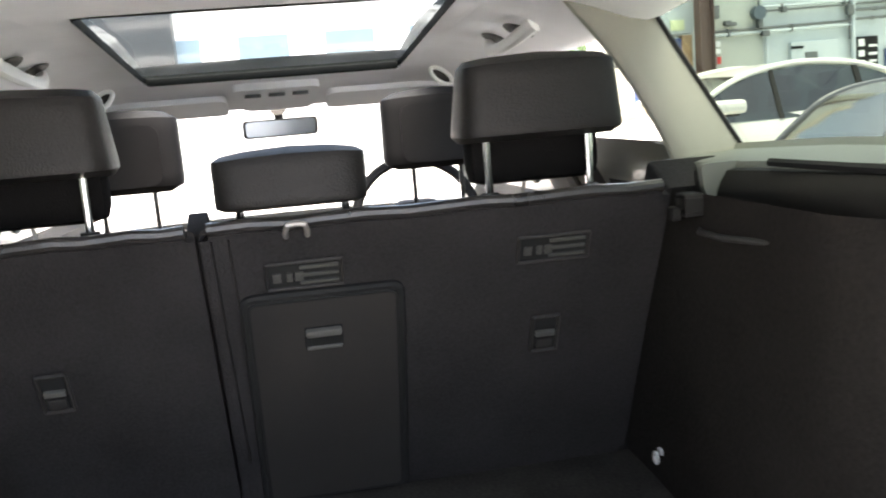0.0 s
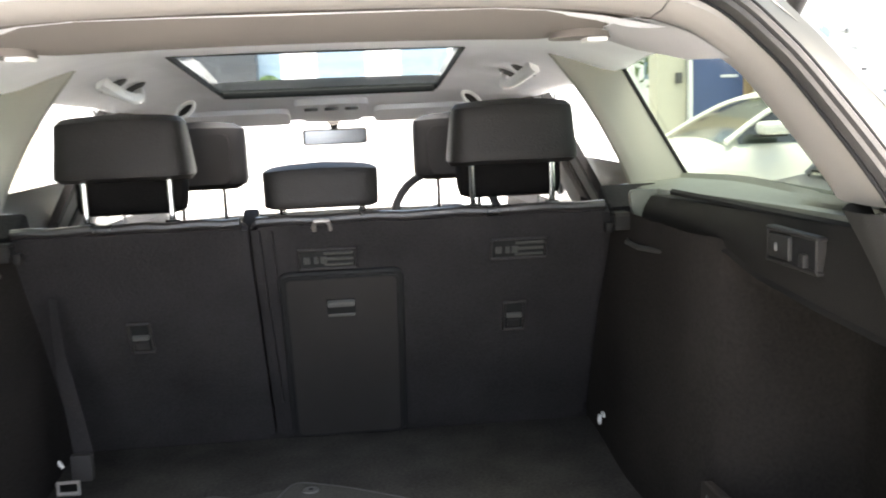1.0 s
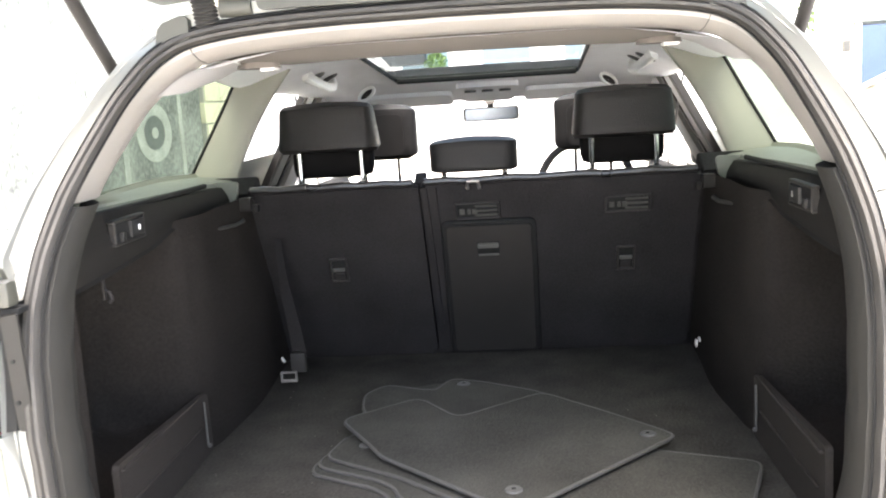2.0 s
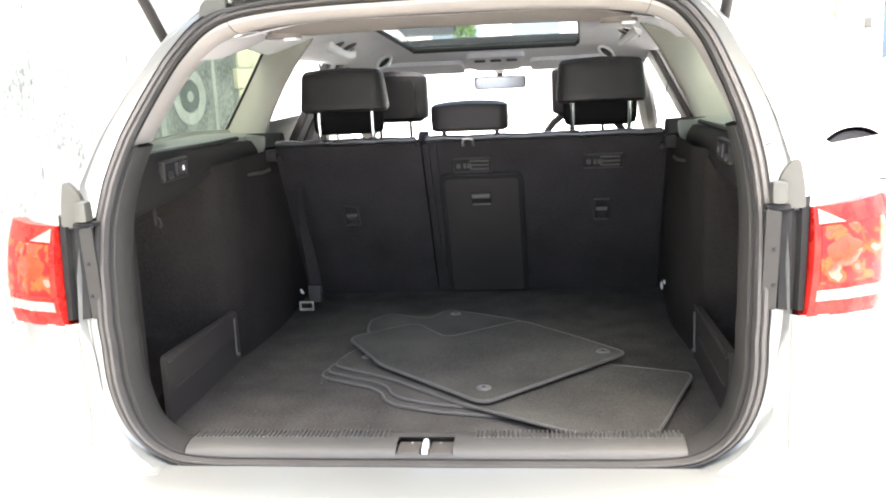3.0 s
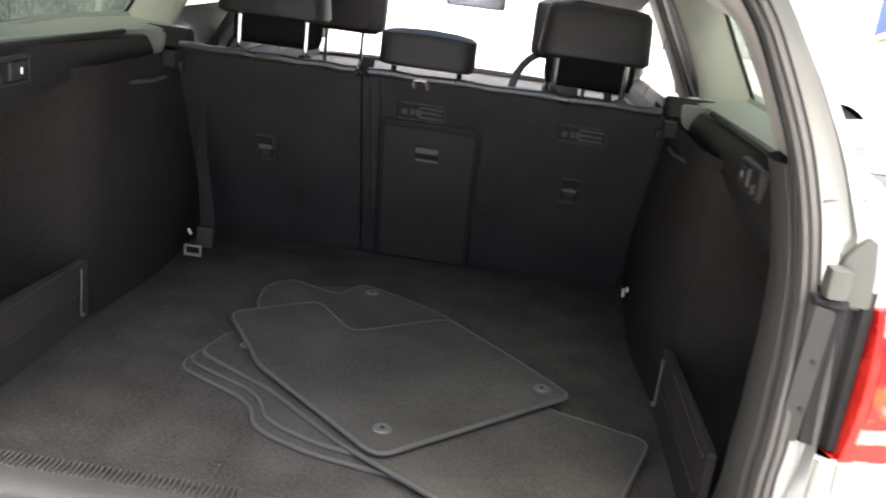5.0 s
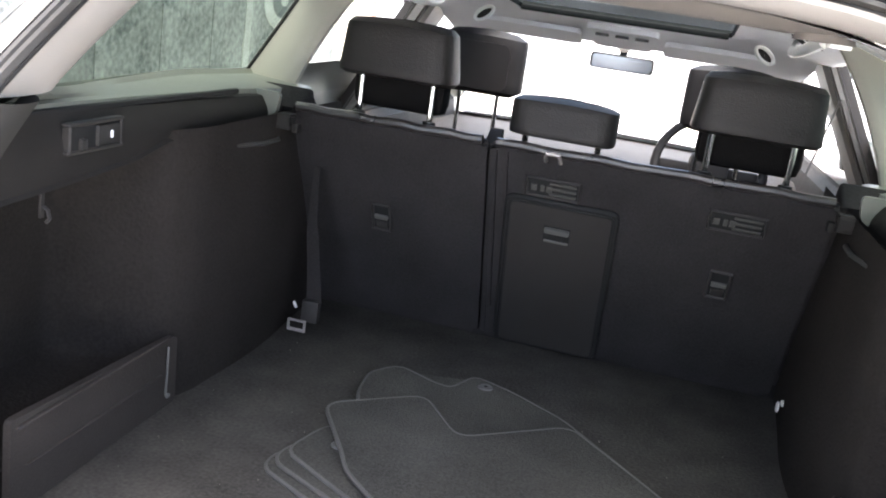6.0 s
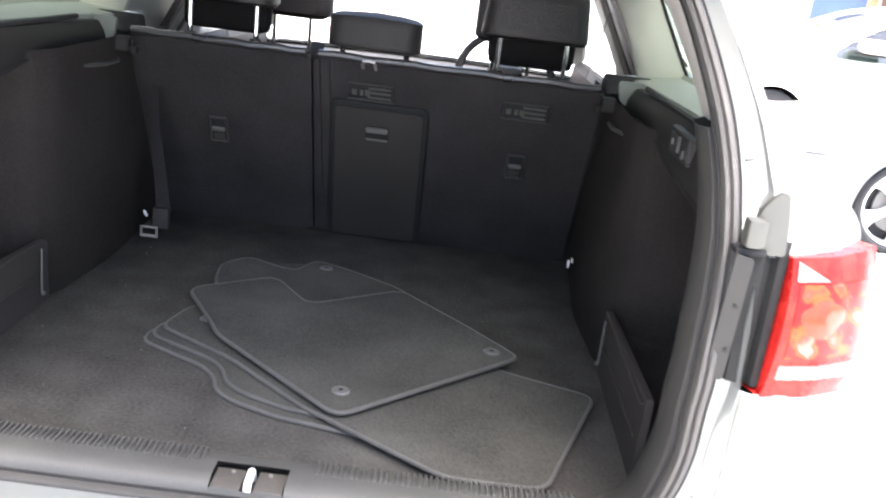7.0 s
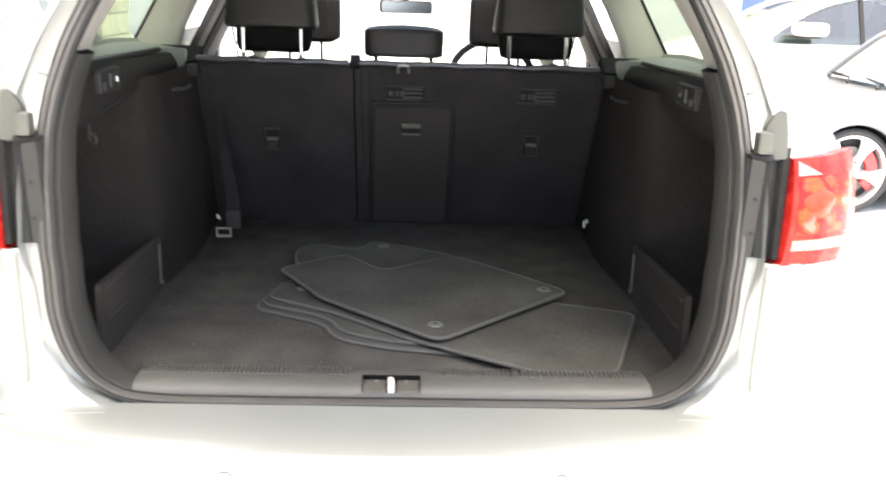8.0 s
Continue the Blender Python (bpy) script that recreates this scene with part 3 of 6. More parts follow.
def headrest(x, y, z0, z1, w, depth, posts, label, name="rear_headrest", foot=1.10, flare=0.0, py=0.0, skin=LEATHER, square=0.28, corner=0.94):
    """A padded head restraint on two steel posts."""
    b = B()
    h = z1 - z0
    rings = []
    for k in range(13):
        t = k / 12
        round_end = math.sin(math.pi * min(1, max(0, (0.5 - abs(t - 0.5)) / 0.11)) / 2)
        ww = (w / 2) * (corner + (1 - corner) * round_end) * (1 + flare * (0.5 - t))
        dd = depth / 2 * (0.35 + 0.65 * round_end) * (0.80 + 0.35 * (1 - t))
        lean = 0.05 * t
        ring = []
        for a in np.linspace(0, 2 * math.pi, 25)[:-1]:
            c, sn = math.cos(a), math.sin(a)
            px = ww * math.copysign(abs(c) ** square, c)
            py = dd * math.copysign(abs(sn) ** 0.5, sn)
            ring.append(Vector((x + px, y + py - lean * 0.3, z0 + h * t + 0.008 * (1 - (px / ww) ** 2) * max(0.0, (t - 0.7) / 0.3))))
        rings.append(ring)
    loft(b, rings, closed=True, caps=True)
    pad = part(name, b, skin, estate, label)
    for dx in (-posts, posts):
        b = B()
        tube(b, [(x + dx, y + py, foot), (x + dx, y + py, z0 + 0.07)], 0.0065, 10)
        part("post", b, CHROME, pad, "steel headrest post")
        b = B()
        disc(b, (x + dx, y + py, foot + 0.012), 0.014, 0.016, "Z", 12)
        part("post_collar", b, DARKPLASTIC, pad)
    return pad


def outer_headrest(x):
    pad = headrest(x, 1.13, 1.198, 1.318, 0.245, 0.13, 0.080, "black leather outer rear headrest, pulled up on its posts", foot=1.10, flare=0.10, py=-0.03)
    # the lower pad's near-black colour holds the shade under the headrest
    b = B()
    box(b, x, 1.165, 1.180, 0.212, 0.07, 0.10, 0.026)
    part("lower_pad", b, PADSHADE, pad, "lower pad, coloured near black for the shade under the headrest")
    return pad


outer_headrest(-0.368)
outer_headrest(0.378)
headrest(0.0, 1.145, 1.128, 1.210, 0.224, 0.12, 0.078, "low black leather centre rear headrest", foot=1.09, square=0.34, corner=0.88)

# seat belt that hangs beside the narrow backrest
b = B()
strap = spline([(-0.512, 1.075, 0.985), (-0.505, 1.055, 0.93), (-0.494, 1.035, 0.86), (-0.478, 1.030, 0.76), (-0.470, 1.030, 0.69)], 20)
rows = []
for i, p in enumerate(strap):
    d = Vector((0.86, -0.5, 0)) if i < 10 else Vector((0.95, -0.3, 0))
    w = 0.010 + 0.012 * i / 19
    rows.append([p - d * w, p + d * w, p + d * w + Vector((0, 0.002, 0)), p - d * w + Vector((0, 0.002, 0))])
loft(b, rows, closed=True, caps=True)
belt = part("seat_belt", b, SEATCLOTH, estate, "black seat belt hanging beside the backrest")
b = B()
box(b, -0.472, 1.022, 0.672, 0.040, 0.022, 0.052, 0.006)
part("belt_end", b, DARKPLASTIC, belt)
b = B()
for cx, cz, sx, sz in ((0, 0.011, 0.044, 0.006), (0, -0.011, 0.044, 0.008), (0.019, 0, 0.006, 0.022), (-0.019, 0, 0.006, 0.022)):
    box(b, -0.498 + cx, 1.010, 0.637 + cz, sx, 0.006, sz, 0.002, seg=1)
part("belt_tongue", b, DULLSTEEL, belt, "bright steel belt tongue")
b = B()
tube(b, [(-0.522, 1.05, 0.668), (-0.520, 1.04, 0.678), (-0.512, 1.035, 0.668)], 0.0035, 6)
part("lashing_ring", b, STEEL, estate, "small bright lashing ring")

# ---- cabin trim, glass and roof ----
GLASS_LOW = [(0.25, 0.640), (0.35, 0.668), (0.80, 0.755), (1.28, 0.808), (1.7, 0.818), (2.3, 0.815), (3.1, 0.79)]
GLASS_TOP = [(0.45, 0.535), (0.62, 0.570), (1.00, 0.630), (1.36, 0.668), (1.8, 0.68), (2.4, 0.66), (3.0, 0.60)]
ROOF_Z = [(0.40, 1.425), (0.9, 1.440), (1.5, 1.450), (2.1, 1.432), (2.46, 1.388), (2.60, 1.348), (2.76, 1.298)]


def glass_x(y, z):
    k = (z - 1.13) / 0.28
    return lerp(y, GLASS_LOW) * (1 - k) + lerp(y, GLASS_TOP) * k


for s in (-1, 1):
    # quarter window
    b = B()
    loft(b, [[Vector((s * glass_x(y0 + (y1 - y0) * k, z), y0 + (y1 - y0) * k, z)) for z, y0, y1 in ((1.120, 0.19, 1.285), (1.19, 0.245, 1.305), (1.26, 0.315, 1.325), (1.33, 0.385, 1.345), (1.42, 0.46, 1.365))] for k in np.linspace(0, 1, 12)])
    quarter = part("quarter_window", b, TINT, estate, "dark tinted rear side window")
    b = B()
    tube(b, [(s * (glass_x(y, z) - 0.008), y - 0.010, z) for y, z in ((1.268, 1.12), (1.288, 1.19), (1.310, 1.27), (1.330, 1.34), (1.350, 1.42))], 0.0045, 6)
    part("window_edge", b, BLACK, quarter)
    # door windows
    b = B()
    loft(b, [[Vector((s * glass_x(y, z), y, z)) for z in np.linspace(1.04, 1.42, 5)] for y in np.linspace(1.42, 2.95, 12)])
    ob = part("door_window", b, CLEAR, estate, "side window glass")
    ob.visible_shadow = False
    # pillar between quarter window and rear door: a broad face to the rear that turns forward to the door
    b = B()
    face = lambda z: lerp(z, [(1.08, 0.672), (1.126, 0.664), (1.19, 0.643), (1.267, 0.608), (1.33, 0.574), (1.375, 0.545), (1.43, 0.505)])
    back = lambda z: lerp(z, [(1.08, 1.25), (1.13, 1.262), (1.42, 1.345)])
    turn = lambda z: lerp(z, [(1.08, 1.25), (1.13, 1.262), (1.27, 1.300), (1.42, 1.350)])
    rows = []
    for z in np.linspace(1.085, 1.430, 16):
        xg, xi, yb, yf = glass_x(back(z), z) - 0.004, face(z), back(z), turn(z)
        yd = lerp(z, [(1.08, 1.37), (1.2, 1.40), (1.32, 1.43), (1.43, 1.48)])
        row = [(xg, yb), (xg * 0.75 + xi * 0.25, yb - 0.004), (xg * 0.5 + xi * 0.5, yf - 0.006), (xg * 0.22 + xi * 0.78, yf - 0.007), (xi + 0.012, yf - 0.004), (xi + 0.003, yf + 0.002), (xi, yf + 0.014), (xi + 0.012, yf + 0.040), (xi * 0.45 + xg * 0.55, yf + 0.085), (glass_x(yd, z) - 0.006, yd)]
        rows.append([Vector((s * x, y, z)) for x, y in row])
    loft(b, rows)
    part("pillar_cover", b, BEIGE, estate, "pale beige pillar trim beside the rear seat")
    # tab at the pillar's foot
    b = B()
    slab(b, rounded([(0.0, 0.0), (0.11, 0.0), (0.105, -0.012), (0.080, -0.026), (0.066, -0.050), (0.050, -0.058), (0.020, -0.054), (0.006, -0.042)], 0.012), 0.014, Matrix(((s, 0, 0, s * 0.574), (0.10, 0, -1, 0.990), (0, 1, 0, 1.146), (0, 0, 0, 1))))
    part("pillar_foot", b, LEDGEPLASTIC, estate, "grey plastic foot of the pillar trim")
    # window ledge
    b = B()
    rows = []
    for y in np.linspace(0.22, 1.30, 24):
        xi, xo = lerp(y, [(0.2, 0.614), (0.5, 0.624), (0.9, 0.628), (1.3, 0.63)]), glass_x(y, 1.17)
        z = lerp(y, [(0.2, 1.172), (0.5, 1.164), (0.9, 1.152), (1.3, 1.130)])
        rows.append([Vector((s * (xi + 0.012), y, z - 0.020)), Vector((s * xi, y, z - 0.012)), Vector((s * (xi + 0.004), y, z - 0.003)), Vector((s * (xi + 0.016), y, z)), Vector((s * (xi * 0.5 + xo * 0.5), y, z + 0.006)), Vector((s * (xo - 0.012), y, z + 0.010)), Vector((s * (xo - 0.004), y, z + 0.020))])
    loft(b, rows)
    part("window_ledge", b, LEDGEPLASTIC, estate, "grey grained plastic ledge under the window")
    b = B()
    tube(b, [(s * 0.616, y, 1.156 - 0.01 * (y - 0.24)) for y in np.linspace(0.24, 0.86, 8)], 0.006, 6)
    part("ledge_gap", b, BLACK, estate)
    # cant rail over the windows
    b = B()
    rows = []
    for y in np.linspace(0.44, 2.78, 30):
        xg, zr = glass_x(y, 1.40), lerp(y, ROOF_Z)
        drop = lerp(y, [(0.44, 0.50), (1.1, 0.60), (1.5, 1.0), (2.2, 0.9), (2.5, 0.45)])
        rows.append([Vector((s * (xg - a), y, zr - c * drop)) for a, c in ((-0.01, 0.075), (0.018, 0.082), (0.050, 0.074), (0.10, 0.052), (0.16, 0.028), (0.23, 0.010), (0.29, 0.003))])
    loft(b, rows)
    part("cant_rail", b, HEADLINER, estate, "pale grey headlining along the windows")
    # door pillar with its belt
    b = B()
    loft(b, [[Vector((s * (glass_x(2.4, z) - 0.012 - dx), y, z)) for y, dx in ((2.43, 0), (2.44, 0.030), (2.50, 0.040), (2.58, 0.040), (2.65, 0.030), (2.66, 0))] for z in np.linspace(0.95, 1.42, 8)])
    post = part("door_pillar", b, PALETRIM, estate, "pale trim of the middle door pillar")
    for y, w, skin in ((2.235, 0.012, DARKPLASTIC), (2.315, 0.055, GATEEDGE), (2.405, 0.016, DARKPLASTIC)):
        b = B()
        loft(b, [[Vector((s * (glass_x(y, z) - dx), yy, z)) for yy, dx in ((y - w, -0.002), (y - w, 0.026), (y + w, 0.026), (y + w, -0.002))] for z in np.linspace(0.95, 1.42, 8)], closed=True)
        part("door_frame", b, skin, post)
    b = B()
    loft(b, [[Vector((s * (0.745 - 0.08 * k), 2.36 + dy, 1.36 - 0.42 * k)) for dy in (-0.022, 0.022)] for k in np.linspace(0, 1, 6)])
    part("front_belt", b, DARKPLASTIC, post)
    # windscreen pillar
    b = B()
    tube(b, [(s * 0.60, 2.70, 1.345), (s * 0.68, 3.05, 1.20), (s * 0.75, 3.40, 0.98)], 0.045, 8)
    part("windscreen_pillar", b, BEIGE, estate)
    # door tops
    b = B()
    rows = [[Vector((s * (lerp(y, GLASS_LOW) - dx), y, z)) for dx, z in ((0, 0.965), (0.03, 0.970), (0.06, 0.945), (0.075, 0.80), (0.08, 0.4))] for y in np.linspace(1.45, 3.3, 14)]
    loft(b, rows)
    part("door_lining", b, DARKPLASTIC, estate, "black door lining")
    # door mirror
    b = B()
    box(b, s * 0.98, 3.02, 1.02, 0.20, 0.10, 0.14, 0.04)
    part("door_mirror", b, PAINT, estate)

# headlining with the roof window cut through it
HX, HY0, HY1 = 0.36, 1.36, 2.46


def roof_half(y):
    """Half the roof window's width: it narrows to the rear."""
    return HX - 0.035 * float(np.clip((HY1 - y) / (HY1 - HY0), 0, 1))


def roof_point(x, y):
    e = abs(x) / 0.60
    return Vector((x, y, lerp(y, ROOF_Z) - 0.014 * e ** 3))


for name, x0, x1, y0, y1 in (("rear", -0.60, 0.60, 0.44, HY0), ("left", -0.60, -HX, HY0, HY1), ("right", HX, 0.60, HY0, HY1), ("front", -0.58, 0.58, HY1, 2.75)):
    b = B()
    fit = lambda x, y: math.copysign(roof_half(y), x) if abs(x) == HX else x
    loft(b, [[roof_point(x, y) for x in np.linspace(fit(x0, y), fit(x1, y), 9)] for y in np.linspace(y0, y1, 12)])
    part("headlining", b, HEADLINER, estate, "pale grey cloth headlining")
# rear roof cross-member, from the pale trim forward to the headlining
edge = ring_part([inner[3]], lambda x, z: z > 1.36)[0]
rows = [edge]
for k, (y, z) in enumerate(((0.50, 1.424), (0.58, 1.414), (0.70, 1.411), (0.80, 1.419), (0.88, 1.439))):
    row = []
    for p in edge:
        out = float(np.clip((abs(p.x) - 0.36) / 0.12, 0, 1))
        t = (k + 1) / 5
        plain = p.z + (1.425 - p.z) * t ** 1.5
        row.append(Vector((p.x * (1 - 0.02 * t), max(y, p.y + 0.06 * (k + 1)), (z - 0.010 * (p.x / 0.5) ** 2) * (1 - out) + plain * out)))
    rows.append(row)
# the corners are headlining cloth with their shade put into a darker colour
for name, material, label, side in (("roof_cross_member", TAUPE, "grey cloth roof edge behind the rear seat", 0), ("roof_corner", SHADEDLINING, "roof lining corner above the side window, coloured darker for its shade", -1), ("roof_corner", SHADEDLINING, "roof lining corner above the side window, coloured darker for its shade", 1)):
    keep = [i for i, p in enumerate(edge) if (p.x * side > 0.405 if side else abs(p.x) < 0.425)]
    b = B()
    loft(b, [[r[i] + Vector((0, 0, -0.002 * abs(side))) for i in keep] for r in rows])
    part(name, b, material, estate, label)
# frame of the roof window
b = B()
frame_pts = [(-HX, HY0), (HX, HY0), (HX, HY1), (-HX, HY1)]
ro = rounded(frame_pts, 0.05, 5)
loft(b, [[Vector((x * f * roof_half(y) / HX, 1.91 + (y - 1.91) * f, lerp(y, ROOF_Z) + dz)) for x, y in ro + ro[:1]] for f, dz in ((1.012, -0.002), (1.0, -0.004), (0.992, 0.002), (0.990, 0.010), (1.03, 0.020))])
frame_ob = part("roof_window_frame", b, FRAMEBLACK, estate, "black frame of the glass sunroof")
b = B()
loft(b, [[Vector((x, y, lerp(y, ROOF_Z) + 0.011)) for x in np.linspace(-HX - 0.02, HX + 0.02, 7)] for y in np.linspace(HY0 - 0.02, HY1 + 0.02, 9)])
ob = part("roof_window", b, ROOFGLASS, estate, "tinted glass sunroof")
ob.visible_shadow = False
b = B()
box(b, 0, 1.52, 1.472, 0.74, 0.05, 0.014, 0.004)
part("roof_window_bar", b, DARKPLASTIC, frame_ob)
b = B()
box(b, 0, HY1 - 0.020, lerp(HY1, ROOF_Z) + 0.000, 2 * HX - 0.02, 0.040, 0.020, 0.006)
part("front_edge", b, FRAMEBLACK, frame_ob)
# outer roof skin round the glass
for x0, x1, y0, y1 in ((-0.60, 0.60, 0.42, HY0 - 0.01), (-0.62, -HX - 0.005, HY0 - 0.01, HY1 + 0.01), (HX + 0.005, 0.62, HY0 - 0.01, HY1 + 0.01), (-0.60, 0.60, HY1 + 0.01, 2.78)):
    b = B()
    loft(b, [[roof_point(x, y) + Vector((0, 0, 0.052)) for x in np.linspace(x0, x1, 9)] for y in np.linspace(y0, y1, 10)])
    part("roof_panel", b, PAINT, estate)
# interior lamps and grab handles
for s in (-1, 1):
    b = B()
    disc(b, (s * 0.395, 0.62, 1.405), 0.044, 0.012, "Z", 24, 0.040)
    lamp = part("boot_lamp", b, TAUPE, estate, "round boot lamp in the roof lining")
    b = B()
    box(b, s * 0.395 + 0.022, 0.62, 1.397, 0.030, 0.040, 0.008, 0.003)
    part("lamp_lens", b, WHITEPLASTIC, lamp)
    for y, x, z, h in ((1.80, 0.500, 1.408, 0.17),):
        b = B()
        loop = spline([(s * (x + 0.030), y - h, z + 0.004), (s * (x + 0.010), y - h * 0.86, z - 0.014), (s * (x - 0.006), y - h * 0.45, z - 0.030), (s * (x - 0.010), y, z - 0.034), (s * (x - 0.006), y + h * 0.45, z - 0.030), (s * (x + 0.010), y + h * 0.86, z - 0.014), (s * (x + 0.030), y + h, z + 0.004)], 22)
        tube(b, loop, [0.024 - 0.010 * math.sin(math.pi * k / 21) for k in range(22)], 10, flat=0.75)
        handle = part("grab_handle", b, WHITEPLASTIC, estate, "pale grab handle over the door")
        # dark flat ovals stand in for the shadow behind the handle's ends
        for d in (-0.62, 0.62):
            b = B()
            bmesh.ops.create_uvsphere(b, u_segments=16, v_segments=8, radius=1.0, matrix=Matrix.Translation((s * (x + 0.014), y + h * d, z - 0.004)) @ pose(0, 0, 0, 0, s * 28, 0) @ Matrix.Diagonal((0.034, h * 0.34, 0.004, 1)))
            part("handle_shade", b, DARKPLASTIC, handle)
    ring_u, ring_v, mid = Vector((-s * 0.80, 0.0, 0.60)), Vector((s * 0.57, 0.25, 0.76)), Vector((s * 0.472, 2.42, 1.347))
    b = B()
    tube(b, [mid + 0.036 * math.cos(a) * ring_u + 0.018 * math.sin(a) * ring_v for a in np.linspace(0, 2 * math.pi, 29)[:-1]], 0.0065, 8, closed=True)
    reading = part("reading_lamp", b, WHITEPLASTIC, estate, "oval reading lamp with a pale bezel")
    b = B()
    loft(b, [[mid + Vector((0, 0.004 * j, 0)) + k * (0.034 * math.cos(a) * ring_u + 0.017 * math.sin(a) * ring_v) for a in np.linspace(0, 2 * math.pi, 25)] for j, k in ((0, 0.02), (0, 1.0), (4, 1.0))])
    part("lamp_lens", b, DARKPLASTIC, reading)
    # sun visors
    b = B()
    slab(b, rounded([(-0.19, -0.07), (0.19, -0.07), (0.19, 0.07), (-0.19, 0.07)], 0.03), 0.018, Matrix.Translation((s * 0.34, 2.655, 1.306)) @ pose(0, 0, 0, -17))
    part("sun_visor", b, HEADLINER, estate, "pale folded sun visor")
# overhead console and mirror
b = B()
slab(b, rounded([(-0.13, -0.09), (0.13, -0.09), (0.10, 0.11), (-0.10, 0.11)], 0.03), 0.022, Matrix.Translation((0, 2.60, 1.324)) @ pose(0, 0, 0, -17))
console = part("overhead_console", b, HEADLINER, estate, "pale overhead console")
for x in (-0.07, 0.0, 0.07):
    b = B()
    disc(b, (x, 2.56, 1.334), 0.024, 0.010, "Z", 16)
    part("console_button", b, GREYPLASTIC, console)
b = B()
slab(b, rounded([(-0.120, -0.029), (0.120, -0.029), (0.120, 0.029), (-0.120, 0.029)], 0.014), 0.035, Matrix.Translation((0, 2.84, 1.235)) @ pose(0, 0, 0, 90.5, 0, 5))
rear_mirror = part("rear_view_mirror", b, DARKPLASTIC, estate, "rear-view mirror on the windscreen")
b = B()
slab(b, rounded([(-0.112, -0.024), (0.112, -0.024), (0.112, 0.024), (-0.112, 0.024)], 0.012), 0.003, Matrix.Translation((0, 2.84, 1.235)) @ pose(0, 0, 0, 90.5, 0, 5) @ Matrix.Translation((0, 0, 0.0352)))
part("mirror_face", b, MIRROR, rear_mirror)
b = B()
tube(b, [(0, 2.85, 1.25), (0, 2.86, 1.28), (0, 2.83, 1.30)], [0.012, 0.016, 0.03], 8)
part("mirror_stem", b, DARKPLASTIC, rear_mirror)
# windscreen
b = B()
loft(b, [[Vector((x, 2.74 + 0.78 * k + 0.12 * (1 - (x / 0.75) ** 2), 1.308 - 0.363 * k)) for x in np.linspace(-0.62 - 0.10 * k, 0.62 + 0.10 * k, 9)] for k in np.linspace(0, 1, 6)])
ob = part("windscreen", b, CLEAR, estate, "windscreen glass")
ob.visible_shadow = False
# dashboard
b = B()
loft(b, [[Vector((x, y - 0.05 * (x / 0.7) ** 2, z)) for x in np.linspace(-0.76, 0.76, 11)] for y, z in ((2.75, 0.45), (2.76, 0.79), (2.82, 0.86), (3.0, 0.885), (3.3, 0.88), (3.55, 0.87))])
part("dashboard", b, DARKPLASTIC, estate, "black dashboard")
b = B()
tube(b, [(0.38 + 0.185 * math.cos(a), 2.50 + 0.07 * math.sin(a), 0.935 + 0.172 * math.sin(a)) for a in np.linspace(0, 6.283, 33)[:-1]], 0.016, 8, closed=True)
wheel = part("steering_wheel", b, LEATHER, estate, "black leather steering wheel")
b = B()
box(b, 0.38, 2.52, 0.93, 0.14, 0.07, 0.12, 0.03)
box(b, 0.38, 2.515, 0.93, 0.34, 0.02, 0.04, 0.01)
part("wheel_hub", b, DARKPLASTIC, wheel)


def front_seat(x):
    b = B()
    rings = []
    for t in np.linspace(0, 1, 12):
        w = 0.25 * (1 - 0.22 * t ** 3)
        d = 0.055 + 0.03 * (1 - t)
        if t > 0.93:
            d *= 0.6
        rings.append([Vector((x + w * math.copysign(abs(math.cos(a)) ** 0.5, math.cos(a)), 2.16 - 0.15 * t + d * math.copysign(abs(math.sin(a)) ** 0.6, math.sin(a)), 0.50 + 0.46 * t)) for a in np.linspace(0, 2 * math.pi, 21)[:-1]])
    loft(b, rings, closed=True, caps=True)
    part("front_backrest", b, FRONTLEATHER, estate, "black leather front seat back")
    b = B()
    box(b, x, 2.42, 0.48, 0.50, 0.52, 0.16, 0.05)
    part("front_cushion", b, LEATHER, estate)
    pad = headrest(x, 2.03, 1.112, 1.300, 0.262, 0.11, 0.06, "black leather front headrest", "front_headrest", foot=0.955, skin=FRONTLEATHER, square=0.42, corner=0.76)
    b = B()
    slab(b, rounded([(-0.09, -0.07), (0.09, -0.07), (0.09, 0.07), (-0.09, 0.07)], 0.03), 0.006, Matrix.Translation((x, 1.972, 1.20)) @ pose(0, 0, 0, 90))
    part("headrest_back", b, FRONTLEATHER, pad)


front_seat(-0.37)
front_seat(0.372)
b = B()
box(b, 0, 2.2, 0.36, 1.62, 2.4, 0.10, 0.02)
part("cabin_floor", b, CARPET, estate)
b = B()
box(b, 0, 1.55, 0.62, 1.20, 0.48, 0.14, 0.05)
part("rear_cushion", b, LEATHER, estate)

